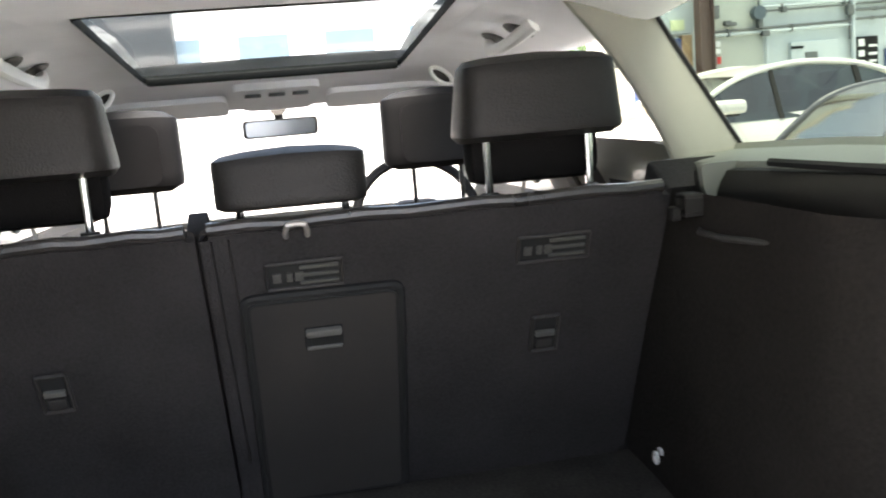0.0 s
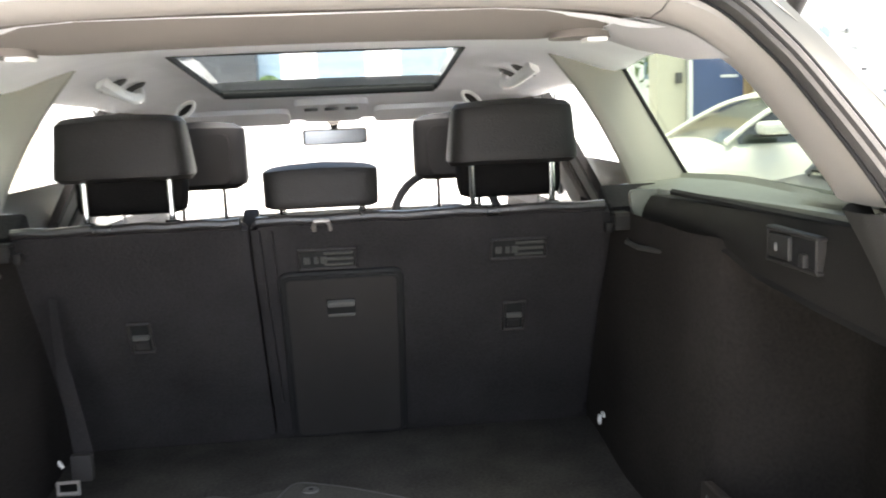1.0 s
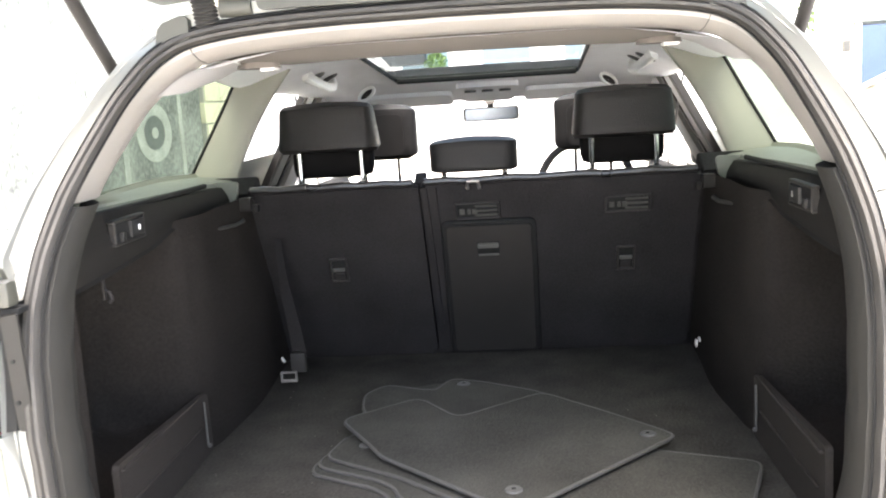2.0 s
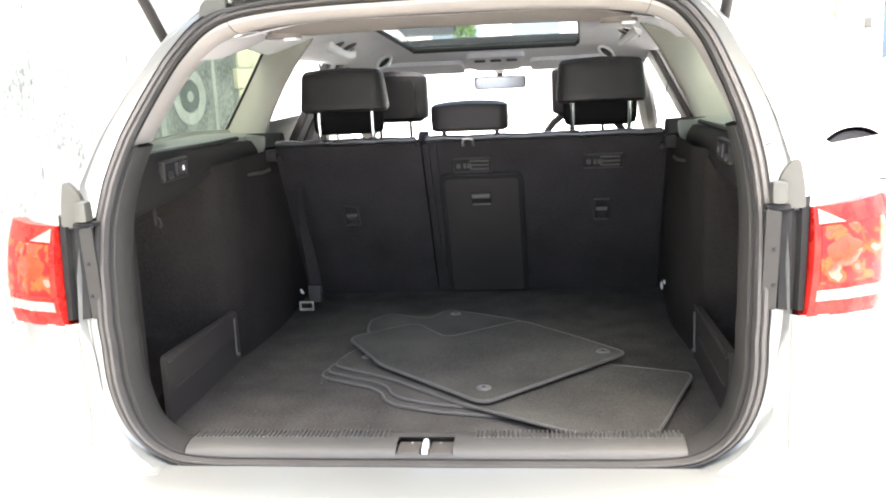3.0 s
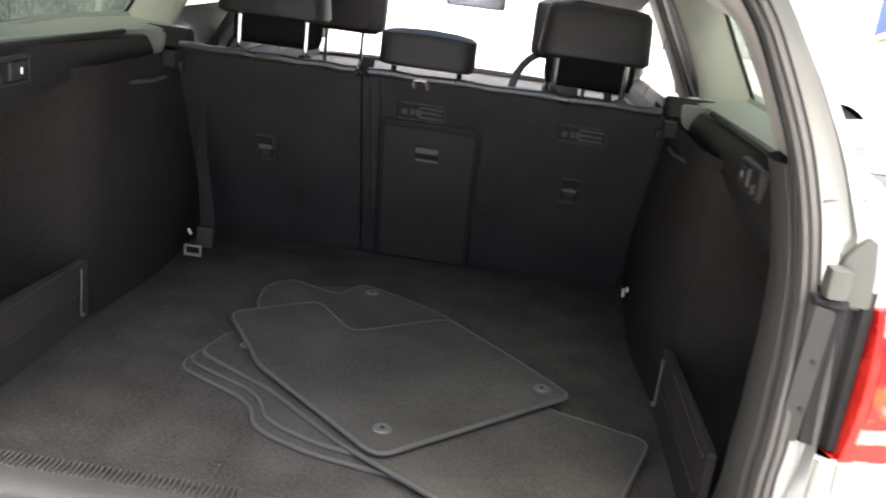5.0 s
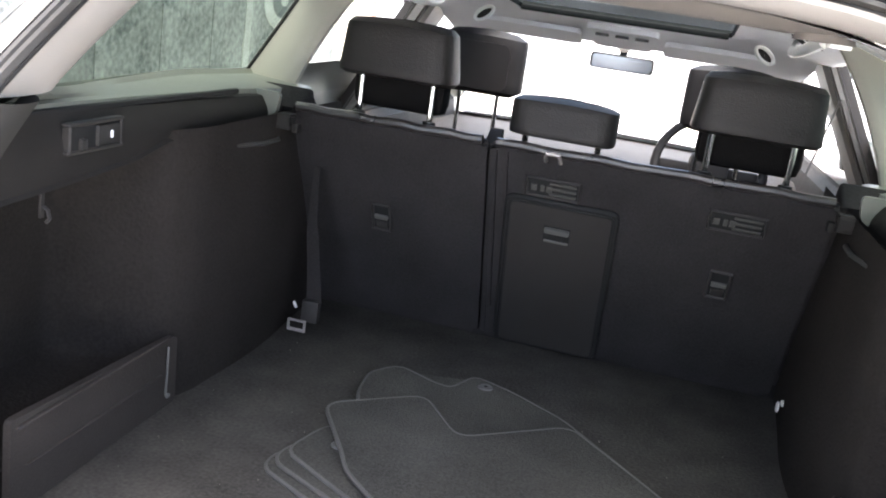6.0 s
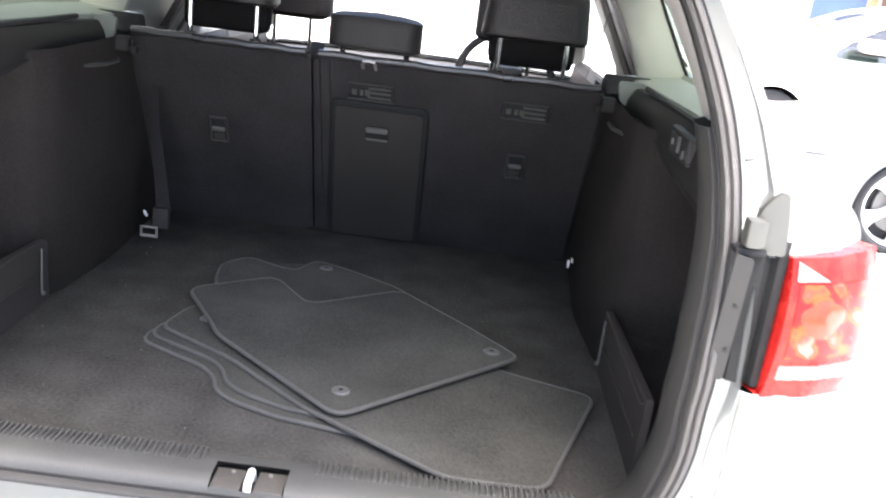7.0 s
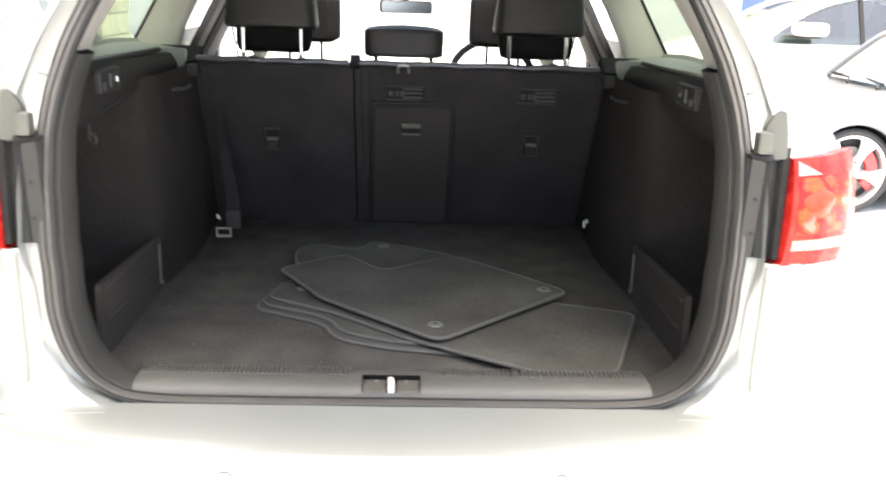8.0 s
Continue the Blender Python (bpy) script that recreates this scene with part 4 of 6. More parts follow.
# ---- outer body ----
for s in (-1, 1):
    def plan(z):
        xc, yc = lerp(z, SIDE_X) if z > 0.68 else lerp(z, [(0.60, 0.44), (0.626, 0.495), (0.65, 0.525), (0.68, 0.55)]), lerp(z, RAKE)
        if z > 1.36:
            xc = lerp(z, [(1.36, 0.534), (1.43, 0.48), (1.46, 0.44)])
        low = [(xc + 0.030, yc + 0.004), (min(xc + 0.040, 0.612), yc), (0.616, yc), (0.622, yc - 0.020), (0.634, yc - 0.028), (0.68, yc - 0.022), (0.74, yc + 0.012), (0.790, yc + 0.075), (0.826, yc + 0.16), (0.857, yc + 0.32), (0.887, 0.7), (0.903, 1.2), (0.905, 2.2), (0.90, 3.3)]
        flare = 0.085 * (1 - math.sqrt(max(0.0, 1 - min(1.0, max(0.0, (0.705 - z) / 0.10)) ** 2)))
        soft = float(np.clip((0.885 - z) / 0.10, 0, 1))
        plain = [(min(xc + 0.044, 0.606), yc - 0.003), (0.622, yc - 0.010), (0.644, yc - 0.016)]
        low[2:5] = [(p * (1 - soft) + q * soft, a * (1 - soft) + c * soft) for (p, a), (q, c) in zip(low[2:5], plain)]
        low = [(x, y - flare * w) for (x, y), w in zip(low, (0, 0.3, 0.6, 0.62, 0.6, 0.36, 0.34, 0.28, 0.1, 0, 0, 0, 0, 0))]
        zz = max(z, 1.125)
        gx = lambda y: glass_x(y, zz) + 0.008
        high = [(xc + 0.030, yc + 0.004), (xc + 0.040, yc), (xc + 0.043, yc - 0.006), (xc + 0.046, yc - 0.014), (xc + 0.058, yc - 0.012), (xc + 0.066, yc + 0.005), (xc + 0.072, yc + 0.03), (max(xc + 0.076, gx(yc + 0.13)), yc + 0.13), (gx(yc + 0.21), yc + 0.21), (gx(yc + 0.34), yc + 0.34), (gx(0.7), 0.7), (gx(1.2), 1.2), (gx(2.2), 2.2), (gx(3.3), 3.3)]
        k = float(np.clip((z - 1.056) / 0.069, 0, 1))
        # the shoulder keeps its width nearly up to the window
        far = 0.30 * k * k if z <= 1.125 else lerp(z, [(1.125, 0.30), (1.134, 0.36), (1.141, 0.62), (1.146, 1.0)])
        ks = [k] * 5 + [k + (far - k) * w for w in (0.35, 0.7, 1, 1, 1, 1, 1, 1, 1)]
        return [Vector((s * (p * (1 - k) + q * k), a * (1 - k) + c * k, z)) for (p, a), (q, c), k in zip(low, high, ks)]
    b = B()
    loft(b, [plan(z) for z in (0.595, 0.6055, 0.609, 0.616, 0.626, 0.642, 0.665, 0.70, 0.73, 0.76, 0.80, 0.84, 0.888)])
    loft(b, [[Vector((p.x * 0.985, p.y + 0.02, 0.48)) for p in plan(0.595)[4:]], plan(0.595)[4:]])
    loft(b, [plan(z)[:4] for z in (0.888, 0.93, 0.97, 1.01, 1.056)])
    loft(b, [plan(z)[9:] for z in (0.888, 0.93, 0.97, 1.01, 1.056)])
    loft(b, [plan(z) for z in (1.056, 1.068, 1.08, 1.092, 1.104, 1.115, 1.125, 1.130, 1.134, 1.138, 1.141, 1.144, 1.146)])
    wing = part("rear_wing", b, PAINT, estate, "silver rear wing")
    # thin strips that put the shade of the wing's channel into colour
    for i, k, r in ((3, 0.35, 0.0034), (4, 0.30, 0.0014)):
        b = B()
        tube(b, [plan(z)[i].lerp(plan(z)[i + 1], k) + Vector((0, 0.4 * r, 0)) for z in np.linspace(0.880, 0.648, 14)], r, 8)
        part("wing_channel_shade", b, LEDGEPLASTIC, wing, "grey-green strip standing in for the shade of a body channel")
    b = B()
    loft(b, [plan(z)[:9] for z in np.linspace(1.146, 1.455, 12)])
    part("rear_pillar", b, PAINT, estate, "silver rear pillar")
    b = B()
    loft(b, [[Vector((s * 0.90, y, z)) for z in (0.22, 0.60)] for y in np.linspace(0.6, 3.3, 4)])
    part("body_side", b, PAINT, estate)

# bumper
BPLAN = spline([(-0.905, 1.1, 0), (-0.892, 0.55, 0), (-0.838, 0.16, 0), (-0.780, 0.01, 0), (-0.70, -0.085, 0), (-0.55, -0.150, 0), (-0.30, -0.192, 0), (0, -0.205, 0),
                (0.30, -0.192, 0), (0.55, -0.150, 0), (0.70, -0.085, 0), (0.780, 0.01, 0), (0.838, 0.16, 0), (0.892, 0.55, 0), (0.905, 1.1, 0)], 61)
b = B()
rows = []
for z, k in ((0.607, 1.0), (0.604, 0.55), (0.600, 0.16), (0.592, 0.04), (0.575, 0.0), (0.50, -0.03), (0.42, -0.02), (0.34, 0.02), (0.26, 0.10), (0.20, 0.25)):
    row = []
    for p in BPLAN:
        depth = 0.035 + 0.123 * max(0.0, 1 - (abs(p.x) / 0.80) ** 2.4)
        n = Vector((p.x * 0.25, p.y - 1.0, 0)).normalized()
        row.append(Vector((p.x, p.y, z)) - n * depth * k)
    rows.append(row)
loft(b, rows)
bumper = part("rear_bumper", b, PAINT, estate, "silver rear bumper")
for x in (-0.272, 0.275):
    y = float(np.interp(x, [p.x for p in BPLAN], [p.y for p in BPLAN]))
    b = B()
    disc(b, (x, y + 0.001, 0.548), 0.011, 0.008, "Y", 20)
    part("parking_sensor", b, PAINT, bumper)
    b = B()
    tube(b, [(x + 0.0118 * math.cos(a), y - 0.0022, 0.548 + 0.0118 * math.sin(a)) for a in np.linspace(0, 6.283, 21)[:-1]], 0.0007, 5, closed=True)
    part("sensor_gap", b, DARKPLASTIC, bumper)
b = B()
box(b, 0, 1.8, 0.19, 1.6, 3.4, 0.06)
part("underbody", b, BLACK, estate)

# ---- tail lamps ----
for s in (-1, 1):
    def lens_point(u, v, out=0.0):
        x = lerp(u, [(0, 0.643), (0.25, 0.702), (0.5, 0.765), (0.75, 0.812), (0.9, 0.834), (1.0, 0.856)])
        y = lerp(u, [(0, -0.060), (0.25, -0.048), (0.5, -0.008), (0.75, 0.062), (0.9, 0.140), (1.0, 0.27)])
        z0 = 0.885 - 0.030 * u + 0.012 * math.sin(math.pi * u)
        z1 = 1.062 + 0.014 * u - 0.062 * float(np.clip((u - 0.56) / 0.44, 0, 1)) ** 1.6
        z0 += 0.022 * u ** 7
        z = z0 + (z1 - z0) * v
        bulge = 0.007 + 0.012 * math.sin(math.pi * v) ** 0.7
        n = Vector((0.35 + 0.65 * u, -1.0 + 0.6 * u, 0)).normalized()
        p = Vector((x + 0.016 * v * (1 - u), y + 0.038 * v + 0.01 * v * u, z)) + n * (bulge + out)
        return Vector((s * p.x, p.y, p.z))
    b = B()
    rim = [[lens_point(u, v) for v in np.linspace(0, 1, 12)] for u in np.linspace(0, 1, 16)]
    loft(b, rim)
    loft(b, [rim[0], [p + Vector((-s * 0.004, 0.05, 0)) for p in rim[0]]])
    loft(b, [[r[-1] for r in rim], [r[-1] + Vector((-s * 0.03, 0.05, -0.006)) for r in rim]])
    loft(b, [[r[0] for r in rim], [r[0] + Vector((-s * 0.03, 0.05, 0.006)) for r in rim]])
    tail = part("tail_lamp", b, REDLENS, estate, "red tail lamp with an amber indicator and a clear strip")

    def patch(name, u0, u1, v0, v1, material, out=0.003, label=""):
        q = B()
        top = [[lens_point(u, v, out) for v in np.linspace(v0, v1, 8)] for u in np.linspace(u0, u1, 10)]
        loft(q, top)
        edge = [r[0] for r in top] + [p for p in top[-1][1:]] + [r[-1] for r in top[::-1][1:]] + [p for p in top[0][::-1][1:]]
        loft(q, [edge, [p + Vector((-s * 0.003, 0.006, 0)) for p in edge]])
        return part(name, q, material, tail, label)
    def blob(name, cu, cv, ru, rv, material, out, label=""):
        q = B()
        loft(q, [[lens_point(cu + ru * k * math.cos(a) * (1 + 0.12 * math.sin(3 * a)), cv + rv * k * math.sin(a), out - 0.004 * k ** 3) for a in np.linspace(0, 2 * math.pi, 25)] for k in (0.02, 0.5, 0.8, 1.0)])
        return part(name, q, material, tail, label)
    blob("amber_lens", 0.22, 0.58, 0.18, 0.17, AMBERLENS, 0.0028, "amber indicator lens")
    patch("reflector", 0.05, 0.70, 0.30, 0.82, FACETLENS, 0.0012, "faceted red and orange reflector")
    q = B()
    loft(q, [[lens_point(0.025 + 0.20 * k * j, 0.985 - 0.14 * k, 0.0026) for j in np.linspace(0, 1, 8)] for k in np.linspace(0.03, 1, 7)])
    part("corner_facet", q, CLEARLENS, tail, "clear corner facet")
    patch("clear_strip", 0.04, 0.92, 0.145, 0.245, CLEARLENS, 0.0015, "clear reversing lamp strip")
    for k in range(11):
        patch("strip_rib", 0.09 + 0.075 * k, 0.115 + 0.075 * k, 0.155, 0.235, PALELENS, 0.0030)
    # black gasket and painted flange inside the lamp
    b = B()
    rows = []
    for z in np.linspace(0.893, 1.070, 8):
        k = (z - 0.893) / 0.17
        prof = ((0.594, 0.012, 0.03), (0.600, -0.030, 0.025), (0.606, -0.044, 0.026), (0.621, -0.050, 0.030), (0.630, -0.044, 0.032), (0.635, -0.056, 0.035), (0.645, -0.054, 0.036), (0.649, 0.0, 0.0))
        rows.append([Vector((s * (x + 0.0145 * k * (x - 0.585) / 0.06), y + d * k, z + 0.010 * k * (x - 0.594) / 0.055)) for x, y, d in prof])
    loft(b, rows, caps=False)
    part("lamp_gasket", b, GASKET, estate, "black lamp gasket")
    b = B()
    slab(b, rounded([(0.578, 0.893), (0.602, 0.893), (0.608, 1.058), (0.584, 1.062)], 0.004), 0.006, Matrix(((s, 0, 0, 0), (0, 0, -1, -0.040), (0, 1, 0, 0), (0, 0, 0, 1))))
    flange = part("lamp_flange", b, TRIMGREY, estate, "grey flange beside the tail lamp")
    for z in (0.935, 0.995):
        b = B()
        disc(b, (s * 0.597, -0.047, z), 0.003, 0.003, "Y", 10)
        part("fixing_hole", b, BLACK, flange)
    b = B()
    box(b, s * 0.606, -0.028, 1.088, 0.026, 0.030, 0.038, 0.008)
    part("bump_stop", b, GATEEDGE, estate, "grey rubber bump stop")
    b = B()
    slab(b, rounded([(0.606, 1.060), (0.652, 1.060), (0.649, 1.100), (0.642, 1.138), (0.635, 1.142), (0.622, 1.132), (0.611, 1.116), (0.606, 1.098)], 0.006), 0.012, Matrix(((s, 0, 0, 0), (0, 0, -1, -0.012), (0, 1, 0, 0), (0, 0, 0, 1))))
    part("wing_corner", b, GATEEDGE, estate, "grey-green inner corner of the wing")
    b = B()
    box(b, s * 0.606, -0.020, 1.063, 0.040, 0.030, 0.010, 0.004)
    part("bump_stop_foot", b, BLACK, estate)

# ---- open tailgate with struts and hinges ----
GATE = Matrix.Translation((0, 0.40, 1.530)) @ pose(0, 0, 0, -32)
b = B()
rows = []
for k, (y, w, z) in enumerate(((0.0, 0.50, 0.0), (-0.06, 0.54, 0.012), (-0.40, 0.58, 0.05), (-0.62, 0.62, 0.03), (-0.95, 0.62, -0.06), (-1.02, 0.58, -0.08))):
    rows.append([GATE @ Vector((x, y, z + 0.03 * (1 - (x / w) ** 2))) for x in np.linspace(-w, w, 11)])
under = [[p + Vector((0, 0.004, -0.020 if i == 0 else -0.045)) for p in r] for i, r in enumerate(rows)]
loft(b, [list(r) + list(u)[::-1] for r, u in zip(rows, under)], closed=True, caps=True)
gate = part("tailgate", b, PAINT, estate, "raised silver tailgate")
b = B()
loft(b, [[GATE @ Vector((x, y, z)) for x in np.linspace(-w, w, 9)] for y, w, z in ((-0.06, 0.40, 0.008), (-0.08, 0.46, -0.036), (-0.14, 0.50, -0.046), (-0.30, 0.52, -0.030), (-0.90, 0.52, -0.11))])
part("tailgate_lining", b, GREYPLASTIC, gate, "grey tailgate lining")
for s in (-1, 1):
    b = B()
    tube(b, [(s * 0.590, 0.405, 1.376), (s * 0.588, 0.235, 1.520)], 0.0115, 12)
    tube(b, [(s * 0.588, 0.235, 1.520), (s * 0.5888, 0.225, 1.531)], 0.0135, 12)
    tube(b, [(s * 0.5888, 0.225, 1.531), (s * 0.612, -0.075, 1.858)], 0.0115, 12)
    strut = part("gas_strut", b, DARKPLASTIC, estate, "black gas strut")
    b = B()
    bmesh.ops.create_uvsphere(b, u_segments=12, v_segments=8, radius=0.014, matrix=Matrix.Translation((s * 0.590, 0.408, 1.373)))
    part("strut_ball", b, DARKPLASTIC, strut)
    b = B()
    tube(b, [(s * 0.328, 0.372, 1.496), (s * 0.384, 0.372, 1.496)], 0.018, 14)
    box(b, s * 0.356, 0.376, 1.545, 0.054, 0.022, 0.10, 0.004)
    part("hinge", b, GATEEDGE, estate, "painted tailgate hinge")
    b = B()
    loft(b, [[Vector((s * x, y, z)) for x, z in ((0.438, 1.438), (0.436, 1.478), (0.446, 1.486), (0.482, 1.474), (0.492, 1.462), (0.498, 1.430))] for y in (0.350, 0.356, 0.44)], caps=False)
    slab(b, rounded([(0.438, 1.436), (0.436, 1.480), (0.448, 1.486), (0.484, 1.474), (0.492, 1.462), (0.500, 1.425)], 0.006), 0.01, Matrix(((s, 0, 0, 0), (0, 0, 1, 0.346), (0, 1, 0, 0), (0, 0, 0, 1))))
    part("gutter_end", b, GATEEDGE, estate)
    b = B()
    tube(b, [(s * 0.408, 0.366 - 0.0012 * k, 1.466 + 0.0032 * k) for k in range(47)], [0.022 if k % 2 else 0.0165 for k in range(47)], 14)
    part("cable_boot", b, RUBBER, estate, "ribbed black rubber cable boot")
# the tailgate's edge has its shade put into this darker grey
b = B()
slab(b, rounded([(-0.316, 1.486), (0.316, 1.486), (0.316, 1.60), (-0.316, 1.60)], 0.014), 0.012, Matrix(((1, 0, 0, 0), (0, 0, 1, 0.352), (0, 1, 0, 0), (0, 0, 0, 1))))
part("tailgate_edge", b, GATEEDGE, gate, "inner edge of the tailgate, coloured grey for its shade")
# wheels of the estate, under the body
for x in (-0.74, 0.74):
    for y in (1.02, 3.73):
        b = B()
        disc(b, (x, y, 0.32), 0.32, 0.21, "X", 36)
        part("road_wheel", b, TYRE, estate)
b = B()
loft(b, [[Vector((x, y - 0.25 * (x / 0.9) ** 2, z)) for x in np.linspace(-0.88, 0.88, 9)] for y, z in ((3.45, 0.90), (3.9, 0.87), (4.45, 0.78), (4.62, 0.62), (4.66, 0.25))])
part("bonnet", b, PAINT, estate, "silver bonnet")
for s in (-1, 1):
    b = B()
    loft(b, [[Vector((s * 0.90, y, z)) for z in (0.22, 0.6, lerp(y, [(3.3, 1.02), (4.4, 0.82)]))] for y in np.linspace(3.3, 4.42, 5)])
    part("front_wing", b, PAINT, estate)

# ---- floor mats in the boot ----
def floor_mat(label, outline, z, eyelets=(), tilt=(0, 0), r=0.03):
    """A carpet mat with a bound edge; eyelets are its fixing holes."""
    ol = rounded(outline, r, 4)
    cx, cy = sum(p[0] for p in ol) / len(ol), sum(p[1] for p in ol) / len(ol)
    lift = lambda x, y: z + tilt[0] * (x - cx) + tilt[1] * (y - cy) + 0.0012 * math.sin(9 * x + 5 * y)
    q = B()
    lo = [q.verts.new((x, y, lift(x, y))) for x, y in ol]
    hi = [q.verts.new((x, y, lift(x, y) + 0.006)) for x, y in ol]
    n = len(ol)
    q.faces.new(lo[::-1])
    q.faces.new(hi)
    for i in range(n):
        q.faces.new((lo[i], lo[(i + 1) % n], hi[(i + 1) % n], hi[i]))
    bmesh.ops.triangulate(q, faces=[f for f in q.faces if len(f.verts) > 4])
    ob = tagged(link_mesh("floor_mat", q, MATCLOTH), label, "floor mat", "floor mats in the boot")
    q = B()
    tube(q, [(x, y, lift(x, y) + 0.003) for x, y in ol], 0.0042, 7, closed=True)
    part("bound_edge", q, MATEDGE, ob, "stitched grey edge binding")
    for x, y in eyelets:
        q = B()
        zz = lift(x, y) + 0.0068
        disc(q, (x, y, zz), 0.0175, 0.004, "Z", 24, 0.0145)
        ring = part("eyelet", q, GREYPLASTIC, ob, "grey plastic fixing eyelet")
        q = B()
        disc(q, (x, y, zz + 0.002), 0.0042, 0.001, "Z", 12)
        part("eyelet_hole", q, BLACK, ring)
    return ob


floor_mat("dark grey carpet mat with bound edge, lowest of the pile", [(-0.323, 0.462), (-0.318, 0.525), (-0.15, 0.65), (0.15, 0.45), (0.30, 0.22), (0.134, 0.203), (-0.02, 0.232), (-0.105, 0.270), (-0.138, 0.300), (-0.150, 0.345), (-0.185, 0.385)], 0.6005)
floor_mat("dark grey carpet mat lying almost square on the lowest one", [(-0.313, 0.480), (-0.305, 0.545), (-0.14, 0.65), (0.15, 0.46), (0.27, 0.27), (0.110, 0.232), (-0.02, 0.256), (-0.095, 0.294), (-0.126, 0.322), (-0.140, 0.366), (-0.176, 0.405)], 0.6068)
floor_mat("dark grey carpet mat lying flat, partly under others", [(-0.302, 0.510), (-0.276, 0.620), (-0.15, 0.70), (0.2, 0.60), (0.37, 0.495), (0.540, 0.430), (0.425, 0.092), (0.27, 0.090), (0.19, 0.142), (0.017, 0.258), (-0.137, 0.403)], 0.6131, ((-0.225, 0.565),))
floor_mat("dark grey carpet mat under the topmost one", [(-0.269, 0.78), (-0.280, 0.88), (-0.235, 0.950), (-0.145, 0.905), (-0.11, 0.90), (-0.078, 0.990), (0.011, 0.95), (0.127, 0.873), (0.28, 0.70), (0.05, 0.45), (-0.2, 0.60)], 0.6195, ((-0.045, 0.94),))
floor_mat("dark grey carpet mat with eyelets, on top of the pile", [(-0.298, 0.674), (-0.205, 0.517), (-0.181, 0.468), (0.085, 0.212), (0.400, 0.535), (0.372, 0.572), (0.287, 0.669), (0.143, 0.822), (-0.043, 0.670), (-0.139, 0.805)], 0.6300, ((0.080, 0.298), (0.346, 0.545)), (0.0, 0.01), 0.035)


# crumbs and lint on the carpet
rng = random.Random(21)
q = B()
for k in range(48):
    x, y = rng.uniform(-0.53, 0.50), rng.uniform(0.10, 1.0) ** 1.2
    if rng.random() < 0.5:
        x = rng.uniform(-0.53, -0.22)
    r = rng.uniform(0.0006, 0.0013)
    m = Matrix.Translation((x, y, 0.6004 + r)) @ pose(0, 0, 0, rng.uniform(0, 90), rng.uniform(0, 90), rng.uniform(0, 180)) @ Matrix.Diagonal((rng.uniform(1, 2.6), 1, 0.8, 1))
    bmesh.ops.create_icosphere(q, subdivisions=1, radius=r, matrix=m)
tagged(link_mesh("crumbs", q, CRUMB), "small pale crumbs and lint on the boot carpet", "crumbs", kind="stuff")


# ---- parked cars ----
def road_wheel(parent, x, y, side, r, rim, w=0.22, caliper=None):
    """A wheel that faces along y; side -1 faces towards -y."""
    q = B()
    lip = rim / r
    prof = [(lip * 0.97, -0.40), (lip, -0.47), (lip + 0.06, -0.5), (0.985, -0.42), (1.0, -0.25), (1.0, 0.25), (0.985, 0.42), (lip + 0.06, 0.5), (lip, 0.47), (lip * 0.97, 0.40)]
    loft(q, [[Vector((x + r * k * math.cos(a), y + w * d, r + r * k * math.sin(a))) for k, d in prof] for a in np.linspace(0, 2 * math.pi, 41)])
    wheel_ob = part("wheel", q, TYRE, parent, "alloy wheel with a low black tyre")
    face = y + side * w * 0.42
    q = B()
    loft(q, [[Vector((x + k * math.cos(a), face - side * d, r + k * math.sin(a))) for k, d in ((rim, 0.004), (rim * 0.985, -0.006), (rim * 0.93, 0.0), (rim * 0.90, 0.03), (rim * 0.88, 0.12))] for a in np.linspace(0, 2 * math.pi, 41)])
    part("rim", q, ALLOY, wheel_ob)
    # black disc that stands in for the shade inside the wheel
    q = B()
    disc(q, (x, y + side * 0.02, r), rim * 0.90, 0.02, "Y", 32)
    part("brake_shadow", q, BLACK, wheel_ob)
    q = B()
    disc(q, (x, y + side * 0.045, r), rim * 0.66, 0.012, "Y", 32)
    part("brake_disc", q, GREYPLASTIC, wheel_ob)
    if caliper:
        q = B()
        rows = []
        for a in np.linspace(-0.75, 0.75, 9):
            rows.append([Vector((x + k * math.cos(a), y + side * d, r + k * math.sin(a))) for k, d in ((rim * 0.48, 0.05), (rim * 0.48, 0.078), (rim * 0.78, 0.078), (rim * 0.78, 0.05))])
        loft(q, rows, closed=True, caps=True)
        part("brake_caliper", q, caliper, wheel_ob, "red brake caliper")
    for k in range(5):
        q = B()
        a = 2 * math.pi * k / 5 - 0.30
        rows = []
        for t in np.linspace(0, 1, 9):
            rad = rim * (0.10 + 0.82 * t)
            hw = rim * (0.20 - 0.115 * math.sin(math.pi * t) + 0.07 * t)
            tw = a + 0.10 * t
            c, sn = math.cos(tw), math.sin(tw)
            d = 0.012 + 0.016 * (1 - t)
            rows.append([Vector((x + rad * c - e * hw * sn, face - side * (0.016 - d * g), r + rad * sn + e * hw * c)) for e, g in ((-1, 0.2), (-0.6, 1), (0.6, 1), (1, 0.2), (1, -0.8), (-1, -0.8))])
        loft(q, rows, closed=True, caps=True)
        part("spoke", q, ALLOY, wheel_ob)
    q = B()
    disc(q, (x, face + side * 0.010, r), rim * 0.17, 0.02, "Y", 20)
    part("hub_cap", q, ALLOY, wheel_ob)
    for k in range(5):
        a = 2 * math.pi * k / 5
        q = B()
        disc(q, (x + rim * 0.26 * math.cos(a), face + side * 0.008, r + rim * 0.26 * math.sin(a)), 0.012, 0.012, "Y", 8)
        part("wheel_bolt", q, GREYPLASTIC, wheel_ob)
    return wheel_ob


def shoulder(x, nose):
    """0 over the bonnet, 1 along the cabin."""
    return float(np.clip((x - nose + 0.2) / 0.4, 0, 1))


